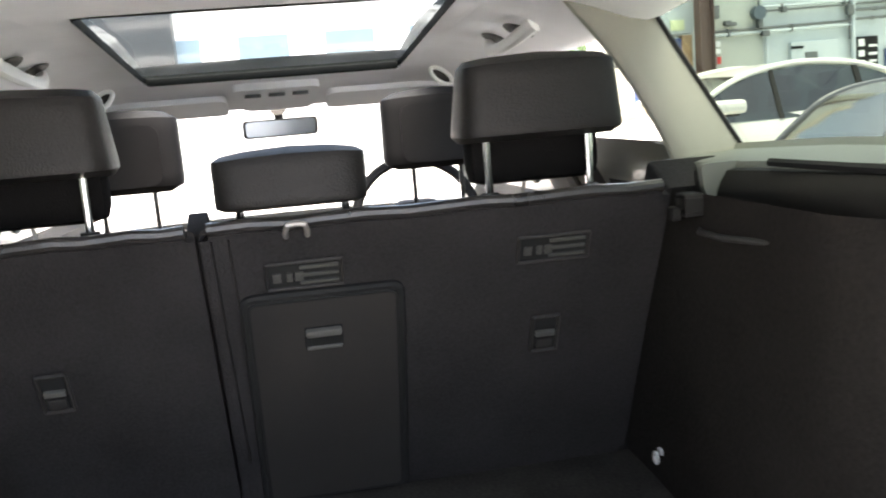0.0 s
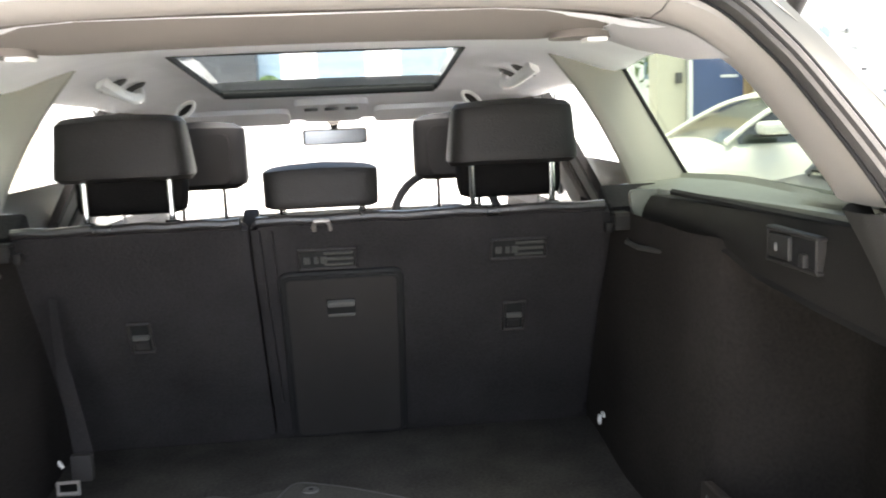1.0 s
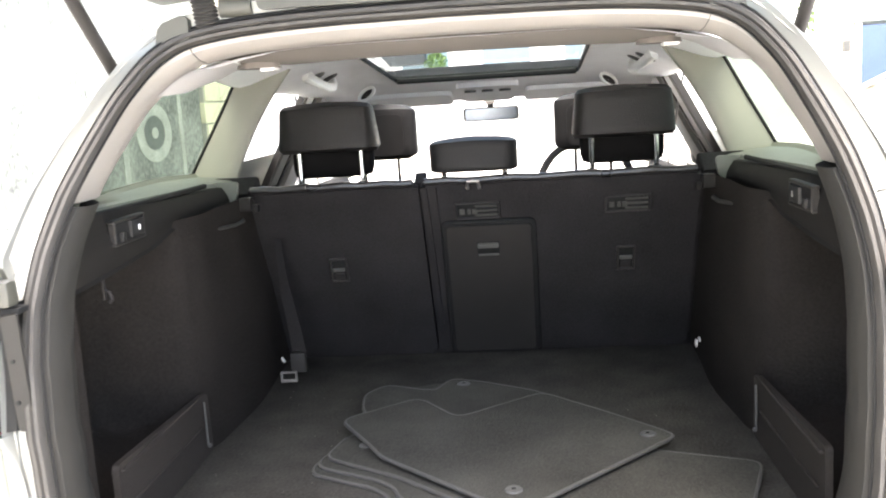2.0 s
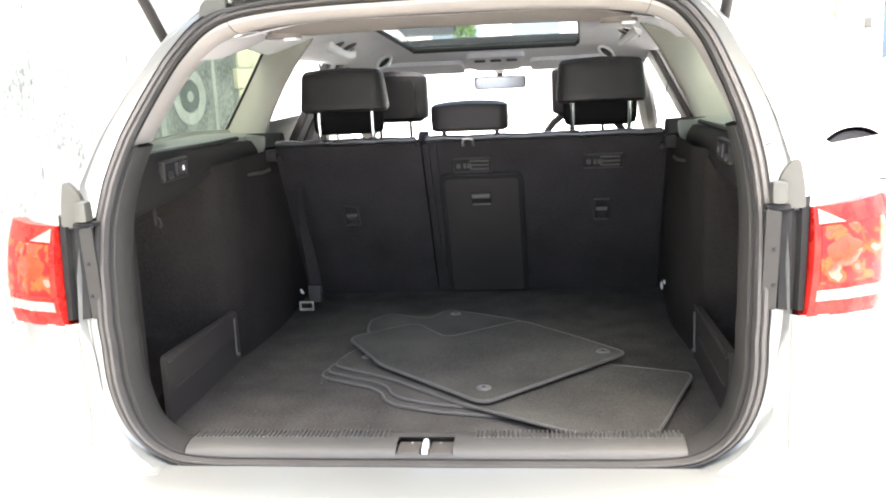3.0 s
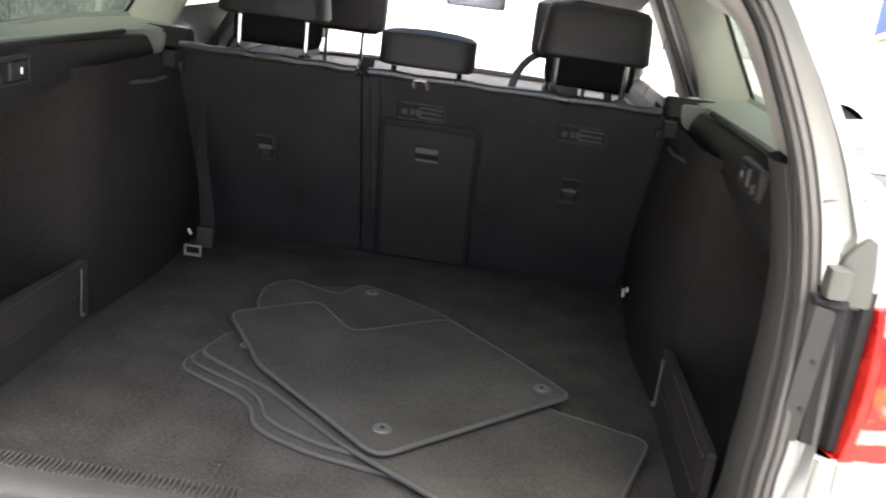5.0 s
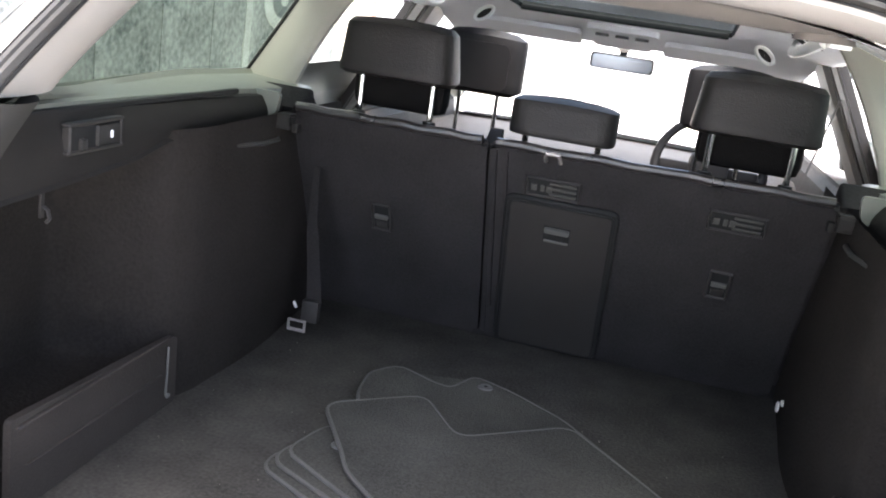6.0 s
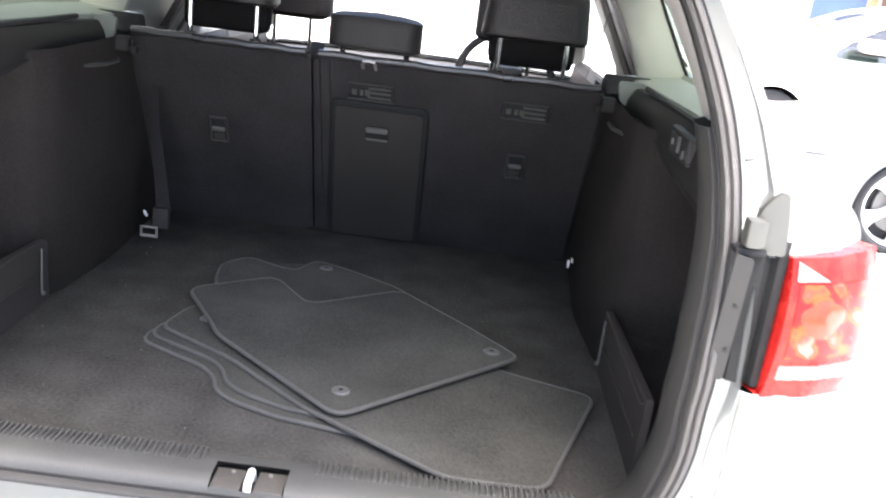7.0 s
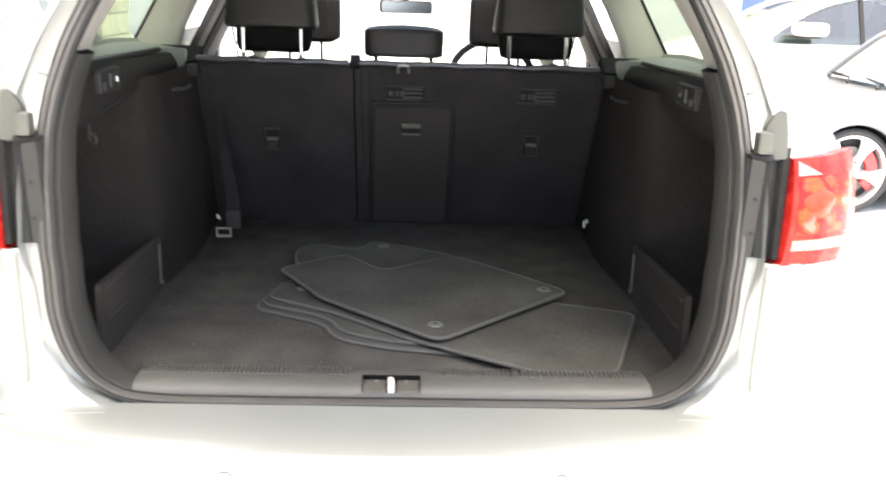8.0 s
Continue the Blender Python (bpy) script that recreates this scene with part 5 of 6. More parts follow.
def car_shell(car, paint, length, half_w, top, belt, nose, tail_z, wheels, arch_r, wheel_r, bumper_label):
    """The painted lower body, nose at x = 0 and tail at x = length, with round wheel openings on both sides."""
    for side in (-1, 1):
        q = B()
        xs = np.linspace(0.0, length, 150)
        grid = []
        for x in xs:
            hw = half_w * (1 - 0.30 * max(0.0, 1 - x / 0.75) ** 2.2 - 0.20 * max(0.0, (x - length + 0.7) / 0.7) ** 2.2)
            zt = lerp(x, belt)
            row = []
            for k in np.linspace(0, 1, 26):
                z = 0.17 + (zt - 0.17) * k
                bulge = 1 - 0.07 * abs(2 * k - 0.95) ** 2.4 - ((0.16 * max(0, k - 0.86) / 0.14) * (1 - shoulder(x, nose)) + 0.02 * k * shoulder(x, nose))
                flare = 0.0
                for wx in wheels:
                    d = math.hypot(x - wx, z - wheel_r)
                    flare += 0.022 * math.exp(-((d - arch_r) / 0.07) ** 2)
                row.append(q.verts.new((x, side * (hw * bulge + flare), z)))
            grid.append(row)
        for a, c in zip(grid, grid[1:]):
            for i in range(len(a) - 1):
                m = (a[i].co + c[i + 1].co) / 2
                if all(math.hypot(m.x - wx, m.z - wheel_r) > arch_r for wx in wheels):
                    q.faces.new((a[i], c[i], c[i + 1], a[i + 1]))
        for v in q.verts:
            if not any(e.is_boundary for e in v.link_edges):
                continue
            for wx in wheels:
                d = math.hypot(v.co.x - wx, v.co.z - wheel_r)
                if 1e-4 < d < arch_r + 0.05 and v.co.z > 0.18:
                    v.co.x, v.co.z = wx + (v.co.x - wx) / d * arch_r, wheel_r + (v.co.z - wheel_r) / d * arch_r
        bmesh.ops.delete(q, geom=[v for v in q.verts if not v.link_faces], context="VERTS")
        part("body_side", q, paint, car)
        for wx in wheels:
            q = B()
            loft(q, [[Vector((wx + arch_r * math.cos(a), side * (half_w * f), wheel_r + arch_r * math.sin(a))) for f in (0.975, 0.55)] for a in np.linspace(-0.35, math.pi + 0.35, 21)])
            disc(q, (wx, side * half_w * 0.55, wheel_r), arch_r, 0.01, "Y", 24)
            part("wheel_arch", q, BLACK, car)
    q = B()
    rows = []
    for x in np.linspace(0, length, 60):
        hw = half_w * (1 - 0.30 * max(0.0, 1 - x / 0.75) ** 2.2 - 0.20 * max(0.0, (x - length + 0.7) / 0.7) ** 2.2)
        zt = lerp(x, belt)
        edge = 0.764 + 0.139 * shoulder(x, nose)
        crown = lerp(x, top)
        rows.append([Vector((x, hw * edge * e * 1.003, zt + (crown - zt) * (1 - abs(e) ** 2.6))) for e in np.linspace(-1, 1, 17)])
    loft(q, rows)
    part("bonnet", q, paint, car)
    for x, sgn in ((0.0, -1), (length, 1)):
        q = B()
        hw = half_w * (0.70 if x == 0 else 0.80)
        zt = lerp(x, belt)
        loft(q, [[Vector((x + sgn * dx * (1 - (y / hw) ** 2 * 0.6), y, z)) for y in np.linspace(-hw, hw, 13)] for z, dx in ((0.17, 0.0), (0.24, 0.05), (0.40, 0.09), (0.55, 0.09), (zt, 0.0))])
        part("bumper", q, paint, car, bumper_label)


def cabin(car, paint, outline, half_low, half_high, roof_from, roof_to, glass, pillars=()):
    """The glasshouse: outline is (x, z) of roof line; sides lean in from half_low to half_high."""
    z_low = outline[0][1]
    z_high = max(z for _, z in outline)
    wide = lambda z: half_low + (half_high - half_low) * (z - z_low) / (z_high - z_low)
    line = [(p.x, p.z) for p in spline([(x, 0, z) for x, z in outline], 40)]
    q = B()
    loft(q, [[Vector((x, wide(z) * e, z + 0.018 * (1 - e * e))) for e in np.linspace(-1, 1, 11)] for x, z in line if roof_from <= x <= roof_to])
    part("roof", q, paint, car)
    for sel, name in (([p for p in line if p[0] <= roof_from + 0.06], "windscreen"), ([p for p in line if p[0] >= roof_to - 0.06], "rear_window")):
        q = B()
        loft(q, [[Vector((x - (0.05 * (1 - e * e) if name == "windscreen" else 0), wide(z) * e, z + 0.012 * (1 - e * e))) for e in np.linspace(-0.97, 0.97, 11)] for x, z in sel])
        part(name, q, SKYGLASS, car)
    for side in (-1, 1):
        q = B()
        loft(q, [[Vector((x, side * (wide(z0 + (z - 0.035 - z0) * k) - 0.006), z0 + (z - 0.035 - z0) * k)) for k in np.linspace(0, 1, 5)] for x, z in line for z0 in (z_low - 0.02,) if z > z_low + 0.06])
        part("side_window", q, glass, car)
        q = B()
        tube(q, [(x, side * wide(z), z) for x, z in line], 0.026, 8)
        part("roof_rail", q, paint, car)
        for px, w in pillars:
            zt = float(np.interp(px, [a for a, _ in line], [c for _, c in line]))
            q = B()
            loft(q, [[Vector((px + d, side * (wide(z) + o), z)) for d, o in ((-w, -0.01), (-w, 0.006), (w, 0.006), (w, -0.01))] for z in np.linspace(z_low - 0.02, zt - 0.02, 5)], closed=True)
            part("door_pillar", q, BLACK, car)


GREYGLASS = pane("car_window_glass", (0.12, 0.16, 0.165), 0.05, 0.11)
SKYGLASS = pane("sloping_screen_glass", (0.30, 0.36, 0.35), 0.12, 0.50, (1.0, 0.92, 0.80))

sports = thing("sports_car", "low silver sports car with five-spoke wheels and red calipers", "car", at=(1.79, 5.05, 0))
car_shell(sports, SILVER2, 4.45, 0.87, [(0, 0.54), (0.35, 0.600), (1.0, 0.70), (1.45, 0.755), (1.9, 0.80), (3.4, 0.88), (4.45, 0.75)],
          [(0, 0.52), (0.35, 0.595), (0.95, 0.685), (1.4, 0.745), (1.85, 0.80), (2.8, 0.86), (3.7, 0.88), (4.45, 0.70)], 1.55, 0.7, (1.08, 3.44), 0.300, 0.277, "silver bumper with a thin crease")
cabin(sports, SILVER2, [(1.49, 0.770), (1.67, 0.955), (1.86, 1.105), (2.15, 1.180), (2.6, 1.195), (3.2, 1.10), (3.95, 0.88)], 0.58, 0.43, 1.86, 3.0, GREYGLASS, ((2.80, 0.035),))
for x in (1.08, 3.44):
    road_wheel(sports, x, -0.755, -1, 0.277, 0.232, 0.22, REDPAINT)
    road_wheel(sports, x, 0.755, 1, 0.277, 0.232, 0.22, REDPAINT)
# dark line that draws the shade of the bumper's crease
q = B()
tube(q, [(x, -0.87 * (1 - 0.30 * max(0.0, 1 - x / 0.75) ** 2.2) * 0.968 - 0.002, 0.545 - 0.02 * (x - 0.3)) for x in np.linspace(0.12, 0.78, 14)], 0.004, 6)
part("crease_shade", q, DARKPLASTIC, sports)
q = B()
box(q, 0.70, -0.840, 0.520, 0.10, 0.012, 0.016, 0.004)
part("side_marker", q, CLEARLENS, sports)
q = B()
box(q, 0.46, -0.70, 0.175, 0.72, 0.20, 0.05, 0.015)
part("chin_spoiler", q, DARKPLASTIC, sports)
for y in (-0.34, 0.10):
    q = B()
    tube(q, [(1.43, y, 0.755), (1.46, y + 0.03, 0.788), (1.47, y + 0.20, 0.800), (1.50, y + 0.42, 0.800)], [0.012, 0.012, 0.008, 0.006], 6)
    tube(q, [(1.46, y - 0.02, 0.792), (1.465, y + 0.20, 0.806), (1.49, y + 0.40, 0.806)], 0.007, 6)
    part("wiper", q, DARKPLASTIC, sports, "black wiper arm")
q = B()
box(q, 1.63, -0.84, 0.895, 0.25, 0.15, 0.095, 0.042, seg=3)
part("door_mirror", q, SILVER2, sports, "rounded silver door mirror")
q = B()
box(q, 1.68, -0.76, 0.845, 0.10, 0.14, 0.05, 0.02)
part("mirror_foot", q, DARKPLASTIC, sports)
q = B()
box(q, 1.80, 0.02, 1.045, 0.03, 0.22, 0.065, 0.02)
part("inner_mirror", q, DARKPLASTIC, sports)
for y in (-0.30, 0.30):
    q = B()
    box(q, 2.42, y, 0.85, 0.14, 0.42, 0.40, 0.06)
    box(q, 2.46, y, 1.06, 0.10, 0.24, 0.12, 0.04)
    part("seat", q, DARKPLASTIC, sports, "dark seat with headrest")
q = B()
rows = []
for k in (0.02, 0.4, 0.75, 0.95, 1.0):
    row = []
    for a in np.linspace(0, 2 * math.pi, 25):
        x, y = 0.46 + 0.17 * math.cos(a) * k, -0.46 + 0.085 * math.sin(a) * k
        half = 0.87 * (1 - 0.30 * max(0.0, 1 - x / 0.75) ** 2.2) * 0.766
        low, crown = lerp(x, [(0, 0.52), (0.35, 0.62), (0.95, 0.705)]), lerp(x, [(0, 0.57), (0.35, 0.66), (1.0, 0.755)])
        row.append(Vector((x, y, low + (crown - low) * (1 - min(1.0, abs(y) / half) ** 2.6) + 0.012 * (1 - k ** 4) - 0.002)))
    rows.append(row)
loft(q, rows)
part("headlamp", q, CLEARLENS, sports, "clear oval headlamp")

hatchback = thing("hatchback_car", "cream white hatchback car parked behind the sports car", "car", at=(2.26, 8.0, 0))
car_shell(hatchback, WHITECAR, 4.15, 0.89, [(0, 0.72), (0.3, 0.84), (0.8, 0.95), (1.15, 1.00), (1.5, 1.0), (4.15, 1.0)],
          [(0, 0.66), (0.3, 0.78), (0.8, 0.90), (1.15, 0.95), (1.6, 0.96), (2.8, 1.0), (4.15, 0.98)], 1.1, 0.8, (0.68, 3.30), 0.335, 0.30, "cream white bumper")
cabin(hatchback, WHITECAR, [(1.06, 0.95), (1.38, 1.145), (1.70, 1.295), (2.10, 1.385), (2.5, 1.400), (2.92, 1.345), (3.24, 1.215), (3.60, 1.00)], 0.82, 0.62, 1.70, 3.10, GREYGLASS, ((2.03, 0.020), (2.84, 0.026)))
for x in (0.68, 3.30):
    road_wheel(hatchback, x, -0.775, -1, 0.30, 0.205)
    road_wheel(hatchback, x, 0.775, 1, 0.30, 0.205)
q = B()
box(q, 1.45, -0.96, 1.068, 0.30, 0.19, 0.12, 0.055, seg=3)
part("door_mirror", q, WHITECAR, hatchback, "white door mirror")
q = B()
box(q, 1.43, -0.91, 1.000, 0.26, 0.13, 0.022, 0.008)
part("mirror_foot", q, DARKPLASTIC, hatchback)
for x in (1.78, 2.62):
    for y in (-0.36, 0.36):
        q = B()
        box(q, x + 0.12, y, 0.92, 0.12, 0.46, 0.46, 0.05)
        box(q, x + 0.14, y, 1.23, 0.09, 0.24, 0.15, 0.04)
        part("seat", q, DARKPLASTIC, hatchback, "dark seat with headrest")

# ---- the yard ----
q = B()
loft(q, [[Vector((x, y, 0)) for x in (-300, -20, -6, 0, 6, 20, 300)] for y in (-300, -20, -6, 0, 6, 20, 300)])
tagged(link_mesh("ground", q, CONCRETE), "pale worn concrete ground", "ground", kind="structure")


def wall(name, cx, cy, cz, sx, sy, sz, material, label):
    q = B()
    box(q, cx, cy, cz, sx, sy, sz, 0.01)
    return tagged(link_mesh(name, q, material), label, "wall", kind="structure")


mural = wall("wall_west", -2.95, 1.6, 2.0, 0.30, 11.2, 4.0, MURAL, "grey-green wall with a faded mural of stones")
# painted ring and uprights of the mural
for r0, r1, material in ((0.14, 0.235, MURALRING), (0.0, 0.13, MURALDARK), (0.0, 0.045, MURALRING)):
    q = B()
    prof = [[Vector((-2.80 + 0.004 + (0.003 if r1 < 0.1 else 0), 6.05 + 1.55 * k * math.cos(a), 1.17 + k * 1.0 * math.sin(a))) for k in ((r0 + 1e-4), r1)] for a in np.linspace(0, 2 * math.pi, 37)]
    loft(q, prof)
    part("painted_ring", q, material, mural)
for y, w, z0, z1 in ((5.45, 0.10, 0.0, 1.3), (5.0, 0.16, 0.0, 1.6), (4.4, 0.22, 0.3, 1.1), (3.7, 0.14, 0.0, 1.9), (6.65, 0.08, 0.2, 1.6)):
    q = B()
    box(q, -2.798, y, (z0 + z1) / 2, 0.006, w, z1 - z0)
    part("painted_post", q, MURALRING if w < 0.12 else MURAL, mural)
# cream block pillar
pier = thing("block_pillar", "cream painted concrete block pillar beside the mural", "pillar", kind="structure", at=(-2.95, 7.65, 0))
q = B()
box(q, 0, 0, 2.0, 0.36, 0.84, 4.0)
part("core", q, MORTAR, pier)
q = B()
box(q, 0, 0, 0, 0.39, 0.425, 0.188, 0.006, seg=1)
block_me = link_mesh("block", q, BLOCK, pier)
for i in range(18):
    for k in (0, 1):
        ob = block_me if (i, k) == (0, 0) else new("block", block_me.data)
        ob.parent = pier
        ob.location = (0, (-0.216 if k == 0 else 0.216) + (0.02 if i % 2 else -0.02), 0.10 + i * 0.2)
# brown-orange brick wall further along
wall("wall_far_west", -5.6, 12.5, 1.8, 0.3, 8.0, 3.6, ORANGEBRICK, "orange brick wall beyond the pillar")

east = wall("wall_east", 7.2, 10.8, 2.4, 6.2, 0.30, 4.8, BLUEWALL, "pale blue-grey painted workshop wall with pipes")
q = B()
box(q, 5.66, 10.645, 2.4, 0.80, 0.02, 4.8, 0.004, seg=1)
part("wall_panel", q, GREENWALL, east, "grey-green painted wall panel")
# runs of conduit and pipe
for x0, x1, z, r, material in ((5.28, 7.25, 1.905, 0.016, PIPEGREY), (5.28, 7.25, 1.860, 0.020, BLUEWALL), (7.25, 10.2, 1.945, 0.016, PIPEGREY), (6.0, 10.2, 2.165, 0.020, BLUEWALL), (6.0, 10.2, 2.115, 0.013, PIPEGREY), (7.3, 10.2, 2.055, 0.018, PIPEGREY), (5.28, 10.2, 2.62, 0.030, PIPEGREY)):
    q = B()
    tube(q, [(x0, 10.60, z), (x1, 10.60, z + 0.012 * (x1 - x0))], r, 8)
    part("pipe", q, material, east)
    for x in np.arange(x0 + 0.3, x1, 0.85):
        q = B()
        box(q, float(x), 10.615, z + 0.012 * (float(x) - x0), 0.03, 0.07, 2.6 * r, 0.003, seg=1)
        part("pipe_clip", q, PIPEGREY, east)
for x, z0, z1, r, material in ((5.35, 1.86, 3.6, 0.018, PIPEGREY), (6.08, 1.20, 1.86, 0.020, BLUEWALL), (5.99, 2.10, 3.6, 0.015, PIPEGREY), (7.27, 1.10, 2.4, 0.028, BLUEWALL), (7.22, 1.70, 3.6, 0.014, PIPEGREY)):
    q = B()
    tube(q, [(x, 10.59, z0), (x, 10.59, z1)], r, 8)
    part("pipe", q, material, east)
for x, z, w, h in ((5.56, 2.00, 0.08, 0.06), (5.62, 1.985, 0.10, 0.05), (5.40, 2.14, 0.10, 0.16), (6.06, 1.845, 0.10, 0.07), (6.32, 2.12, 0.06, 0.07), (7.22, 2.06, 0.09, 0.12)):
    q = B()
    box(q, x, 10.58, z, w, 0.07, h, 0.010)
    part("junction_box", q, PIPEGREY, east)
def on_wall(name, label, category, x, z, pieces):
    """A thing fixed to the workshop wall; each piece is (name, offset x, offset z, out, width, depth, height, material), the first one its body."""
    ob = thing(name, label, category, at=(x, 10.64, z))
    body = ob
    for k, (piece, dx, dz, out, w, d, h, material) in enumerate(pieces):
        q = B()
        box(q, dx, -out, dz, w, d, h, 0.004 if h > 0.05 else 0.001, seg=1)
        made = part(piece, q, material, body)
        if k == 0:
            body = made
    return ob


meter_dial = thing("round_meter", "round blue-grey meter on the workshop wall", "meter", at=(5.97, 10.64, 2.10))
q = B()
disc(q, (0, -0.07, 0), 0.085, 0.10, "Y", 18)
part("dial_case", q, METERBLUE, meter_dial)
q = B()
box(q, 0.02, -0.06, -0.11, 0.06, 0.08, 0.16, 0.01)
part("neck", q, PIPEGREY, meter_dial)
on_wall("wall_heater", "pale box with a dark grille fixed to the wall", "heater", 6.72, 1.56, (("case", 0, 0, 0.03, 0.64, 0.08, 0.30, BLUEWALL), ("grille", -0.24, 0.085, 0.075, 0.17, 0.016, 0.032, BLACK), ("cover_plate", -0.05, -0.03, 0.075, 0.17, 0.016, 0.10, PIPEGREY)))
bars = ((-0.06, 0.115, 0.085, 0.09), (-0.06, -0.02, 0.085, 0.08), (0.10, 0.07, 0.12, 0.03), (0.10, -0.03, 0.12, 0.035), (-0.06, -0.13, 0.08, 0.05), (0.10, -0.12, 0.10, 0.03))
on_wall("wall_sign", "black sign with pale bars on the workshop wall", "sign", 7.45, 1.53, [("board", 0, 0, 0.02, 0.35, 0.03, 0.38, BLACK)] + [("sign_bar", x, z, 0.037, w, 0.006, h, WHITEPLASTIC) for x, z, w, h in bars])
on_wall("blue_notice", "plain blue notice on the workshop wall", "notice", 7.90, 1.44, (("sheet", 0, 0, 0.02, 0.34, 0.03, 0.22, BLUEPAINT),))
on_wall("notice_strip", "red and white notices beside the steel column", "notice", 5.41, 1.68, (("red_strip", -0.04, 0, 0.015, 0.045, 0.012, 0.30, REDPAINT), ("white_sheet", 0.04, 0.08, 0.015, 0.07, 0.012, 0.07, WHITEPLASTIC), ("white_sheet", 0.04, -0.01, 0.015, 0.07, 0.012, 0.06, WHITEPLASTIC), ("red_sheet", 0.05, -0.12, 0.015, 0.05, 0.012, 0.09, REDPAINT)))
door = thing("door_1", "blue painted steel door in a pale blue-grey wall", "door", kind="structure", at=(4.54, 10.40, 0))
q = B()
box(q, 0, 0, 0.925, 0.64, 0.06, 1.85, 0.01)
part("leaf", q, BLUEPAINT, door)
for dx, w, material in ((-0.345, 0.05, WHITEWALL), (0.385, 0.13, JAMB)):
    q = B()
    box(q, dx, 0.0, 0.94, w, 0.09, 1.88, 0.006)
    part("jamb", q, material, door)
q = B()
box(q, 0.02, 0.02, 2.85, 0.90, 0.12, 1.90, 0.006)
part("wall_over_door", q, BLUEWALL, door)
q = B()
box(q, 0.26, -0.055, 2.00, 0.17, 0.03, 0.12, 0.006)
part("yellow_notice", q, YELLOW, door)
q = B()
box(q, 0.14, -0.034, 1.62, 0.22, 0.010, 0.035, 0.003)
part("plain_bar_sign", q, WHITEPLASTIC, door)
q = B()
tube(q, [(-0.22, -0.05, 1.0), (-0.12, -0.05, 1.0)], 0.012, 8)
part("door_handle", q, CHROME, door)
beam = thing("steel_column", "brown painted steel column", "column", kind="structure", at=(5.10, 10.25, 0))
q = B()
for dx, sx, sy in ((-0.085, 0.014, 0.17), (0.085, 0.014, 0.17), (0, 0.16, 0.014)):
    box(q, dx, 0, 2.4, sx, sy, 4.8, 0.003, seg=1)
part("shaft", q, BROWNSTEEL, beam)
wall("wall_north_pier", 3.98, 10.60, 2.4, 0.36, 0.34, 4.8, CREAMWALL, "cream painted pier at the end of the wall")
meter = thing("wall_box", "small grey box on the cream pier", "box", at=(4.06, 10.40, 1.62))
q = B()
box(q, 0, 0, 0, 0.075, 0.06, 0.13, 0.01)
part("case", q, GREYPLASTIC, meter)

# building across the road
block = thing("far_building", "white building with rows of blue windows across the road", "building", at=(0, 22, 0))
q = B()
box(q, 2, 3.0, 4.0, 34, 6.0, 8.0, 0.05)
part("wall", q, WHITEWALL, block)
for row in range(2):
    for k in range(14):
        x = -10.1 + k * 2.0
        q = B()
        box(q, x, -0.02, 2.6 + row * 3.0, 1.35, 0.10, 1.5, 0.02)
        win = part("window", q, WHITEPLASTIC, block)
        q = B()
        box(q, x, -0.075, 2.6 + row * 3.0, 1.15, 0.02, 1.3)
        part("pane", q, BLUEGLASS, win)
q = B()
box(q, -6.3, -0.4, 3.55, 8.5, 0.6, 2.9, 0.05)
part("dark_shutter", q, SHUTTER, block, "dark grey shutter")


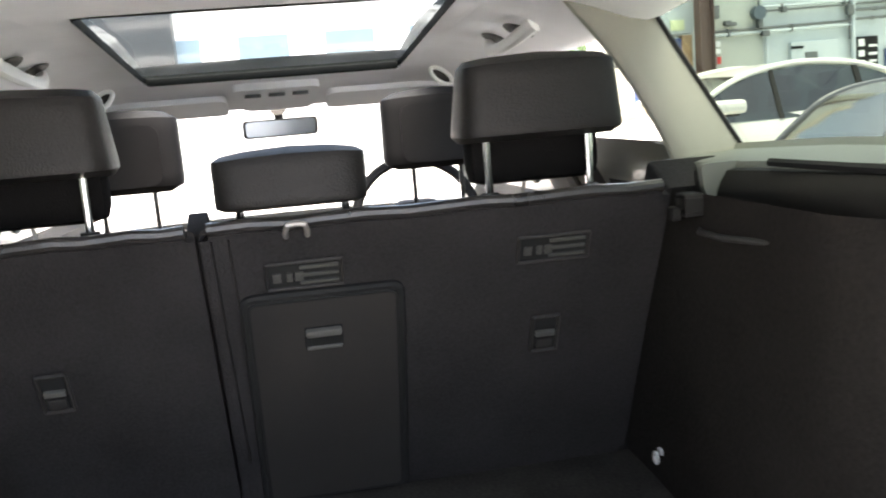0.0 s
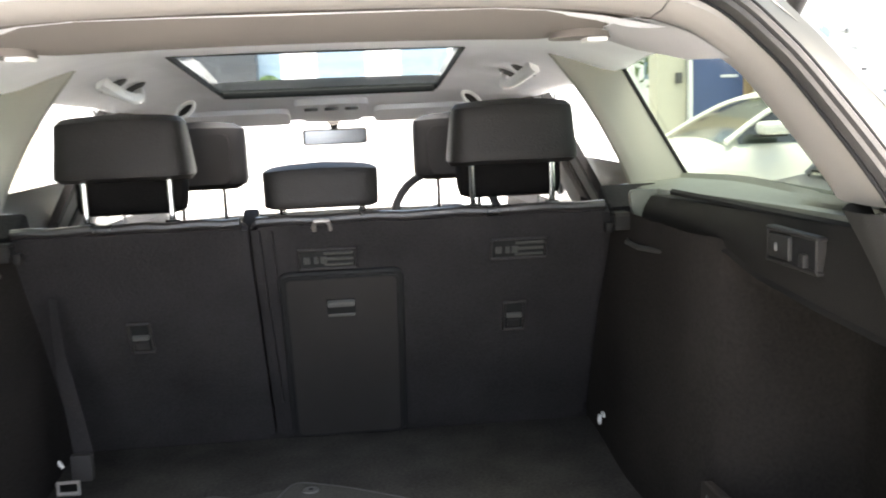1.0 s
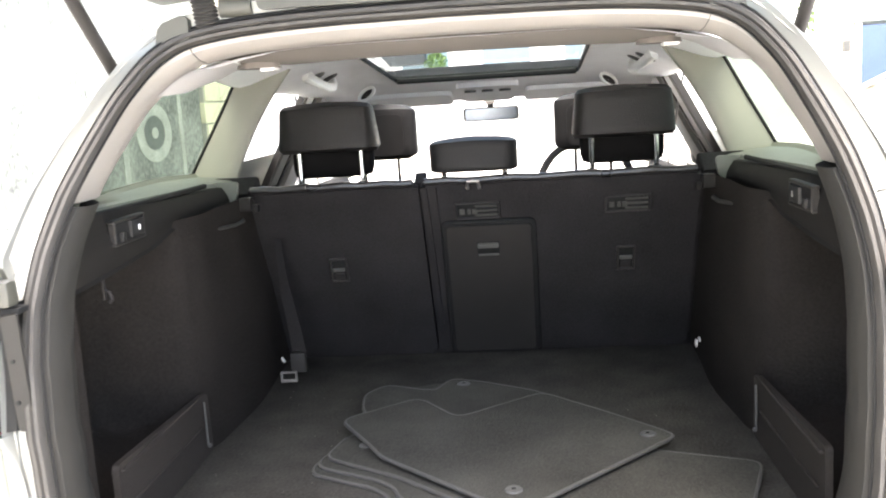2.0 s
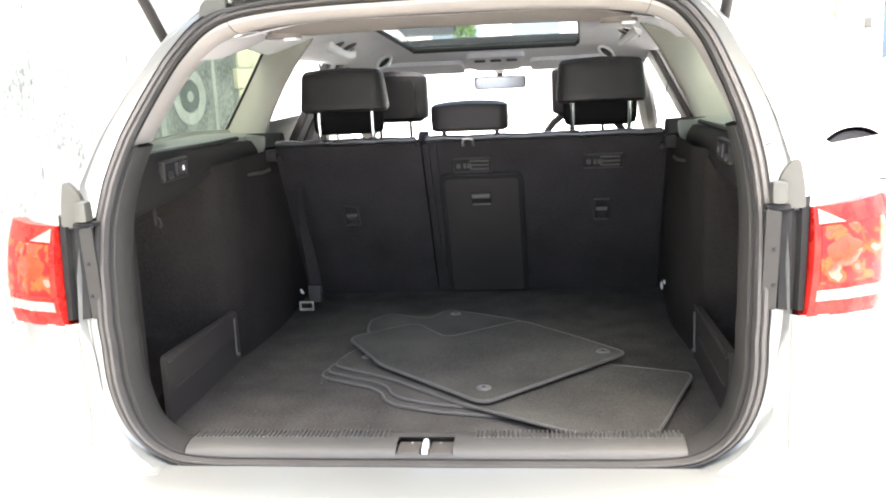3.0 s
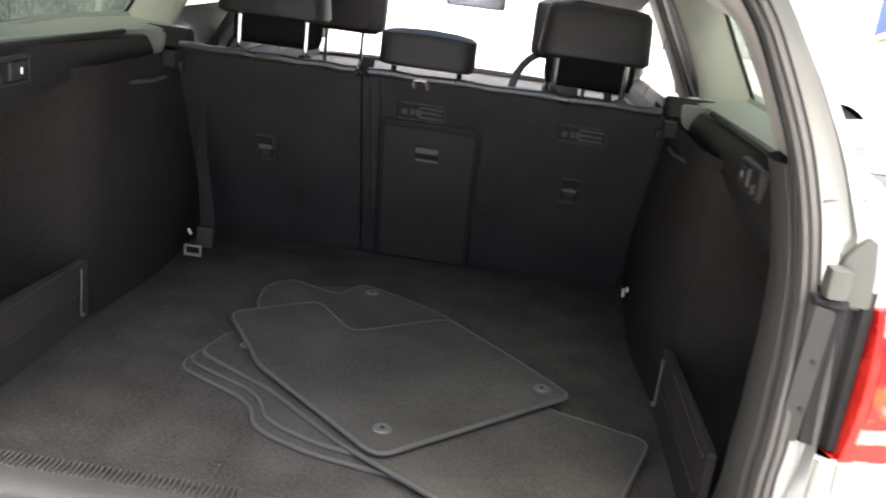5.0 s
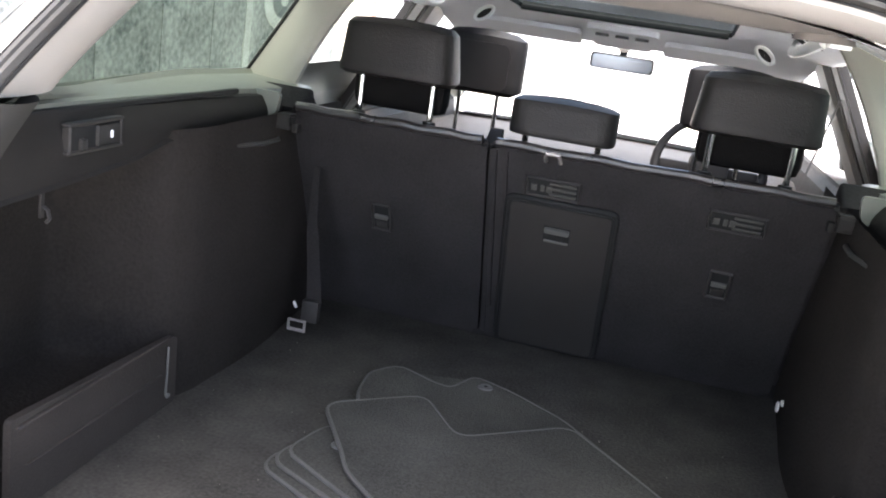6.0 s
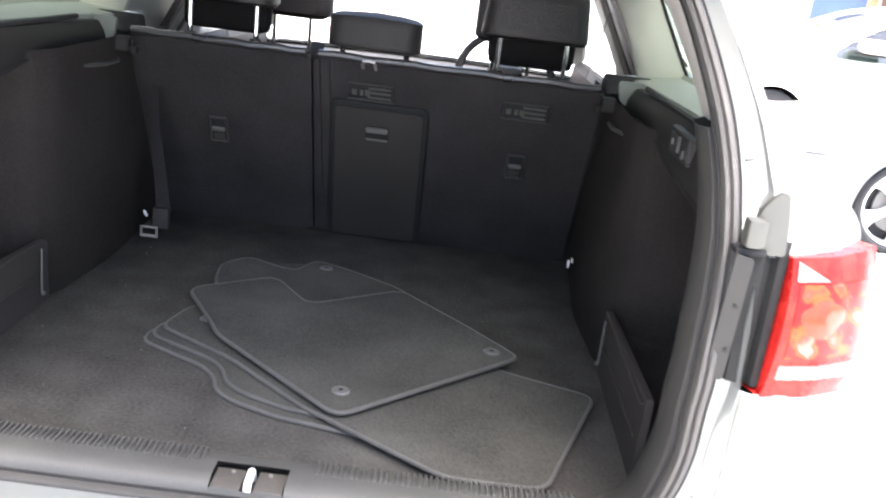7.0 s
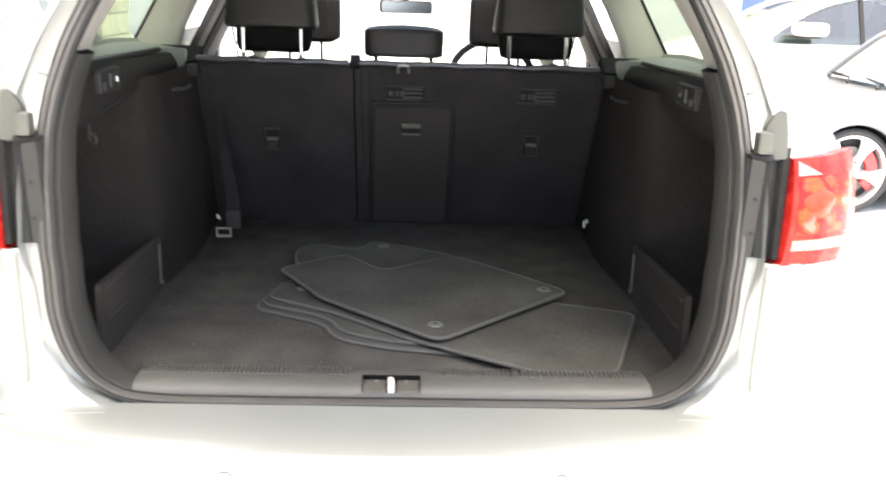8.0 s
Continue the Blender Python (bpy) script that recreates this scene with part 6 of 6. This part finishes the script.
def tree(x, y, h, seed, spread):
    rng = random.Random(seed)
    t = thing("tree", "leafy green street tree in daylight", "tree", "street trees", at=(x, y, 0))
    q = B()
    tube(q, [(0, 0, 0), (0.05, 0.02, h * 0.3), (-0.04, 0.05, h * 0.6), (0.03, 0, h * 0.85)], [0.16, 0.13, 0.09, 0.03], 9)
    for k in range(7):
        a, z = rng.uniform(0, 6.28), h * rng.uniform(0.3, 0.7)
        tube(q, [(0, 0, z), (0.4 * spread * math.cos(a), 0.4 * spread * math.sin(a), z + 0.4), (0.8 * spread * math.cos(a), 0.8 * spread * math.sin(a), z + 0.8)], [0.06, 0.04, 0.015], 6)
    part("trunk", q, BARK, t)
    q = B()
    for k in range(2600):
        a, u = rng.uniform(0, 6.28), rng.uniform(-1, 1)
        rad = spread * (0.55 + 0.45 * rng.random()) * (0.8 + 0.3 * math.sin(3 * a + seed))
        p = Vector((rad * math.cos(a) * math.sqrt(1 - u * u), rad * math.sin(a) * math.sqrt(1 - u * u), h * 0.62 + u * h * 0.36 + rng.uniform(-0.2, 0.2)))
        m = Matrix.Translation(p) @ pose(0, 0, 0, rng.uniform(0, 360), rng.uniform(0, 360), rng.uniform(0, 360))
        s = rng.uniform(0.06, 0.13)
        vs = [q.verts.new(m @ Vector(c)) for c in ((-s, 0, 0), (0, -s * 0.5, 0.02), (s, 0, 0), (0, s * 0.5, 0.02))]
        q.faces.new(vs)
    part("crown", q, LEAF, t)


tree(6.6, 16.5, 4.6, 3, 1.6)
tree(8.8, 18.0, 5.2, 5, 1.8)


def hanging_plant(x, y, z):
    rng = random.Random(8)
    t = thing("hanging_plant", "bright green plant in a pot on the far building", "plant", at=(x, y, z))
    q = B()
    disc(q, (0, 0, -0.20), 0.10, 0.16, "Z", 14, 0.14)
    tube(q, [(0, 0.22, -0.20), (0, 0.0, -0.28)], 0.012, 6)
    part("pot", q, GREYPLASTIC, t)
    q = B()
    for k in range(700):
        a, u, rad = rng.uniform(0, 6.28), rng.uniform(-1, 1), rng.uniform(0.12, 0.30)
        m = Matrix.Translation((rad * math.cos(a) * math.sqrt(1 - u * u), rad * 0.6 * math.sin(a), 0.06 + 0.22 * u)) @ pose(0, 0, 0, rng.uniform(0, 360), rng.uniform(0, 360), rng.uniform(0, 360))
        s = rng.uniform(0.02, 0.05)
        q.faces.new([q.verts.new(m @ Vector(c)) for c in ((-s, 0, 0), (0, -s * 0.5, 0.01), (s, 0, 0), (0, s * 0.5, 0.01))])
    part("leaves", q, LEAF, t)


hanging_plant(-1.78, 21.3, 2.06)

# unseen wall added behind the camera, which shapes the light from that end
wall("unseen_wall_south", 2.5, -10.3, 1.8, 10.6, 0.3, 3.6, CONCRETE, "unseen plain grey wall added behind the camera")
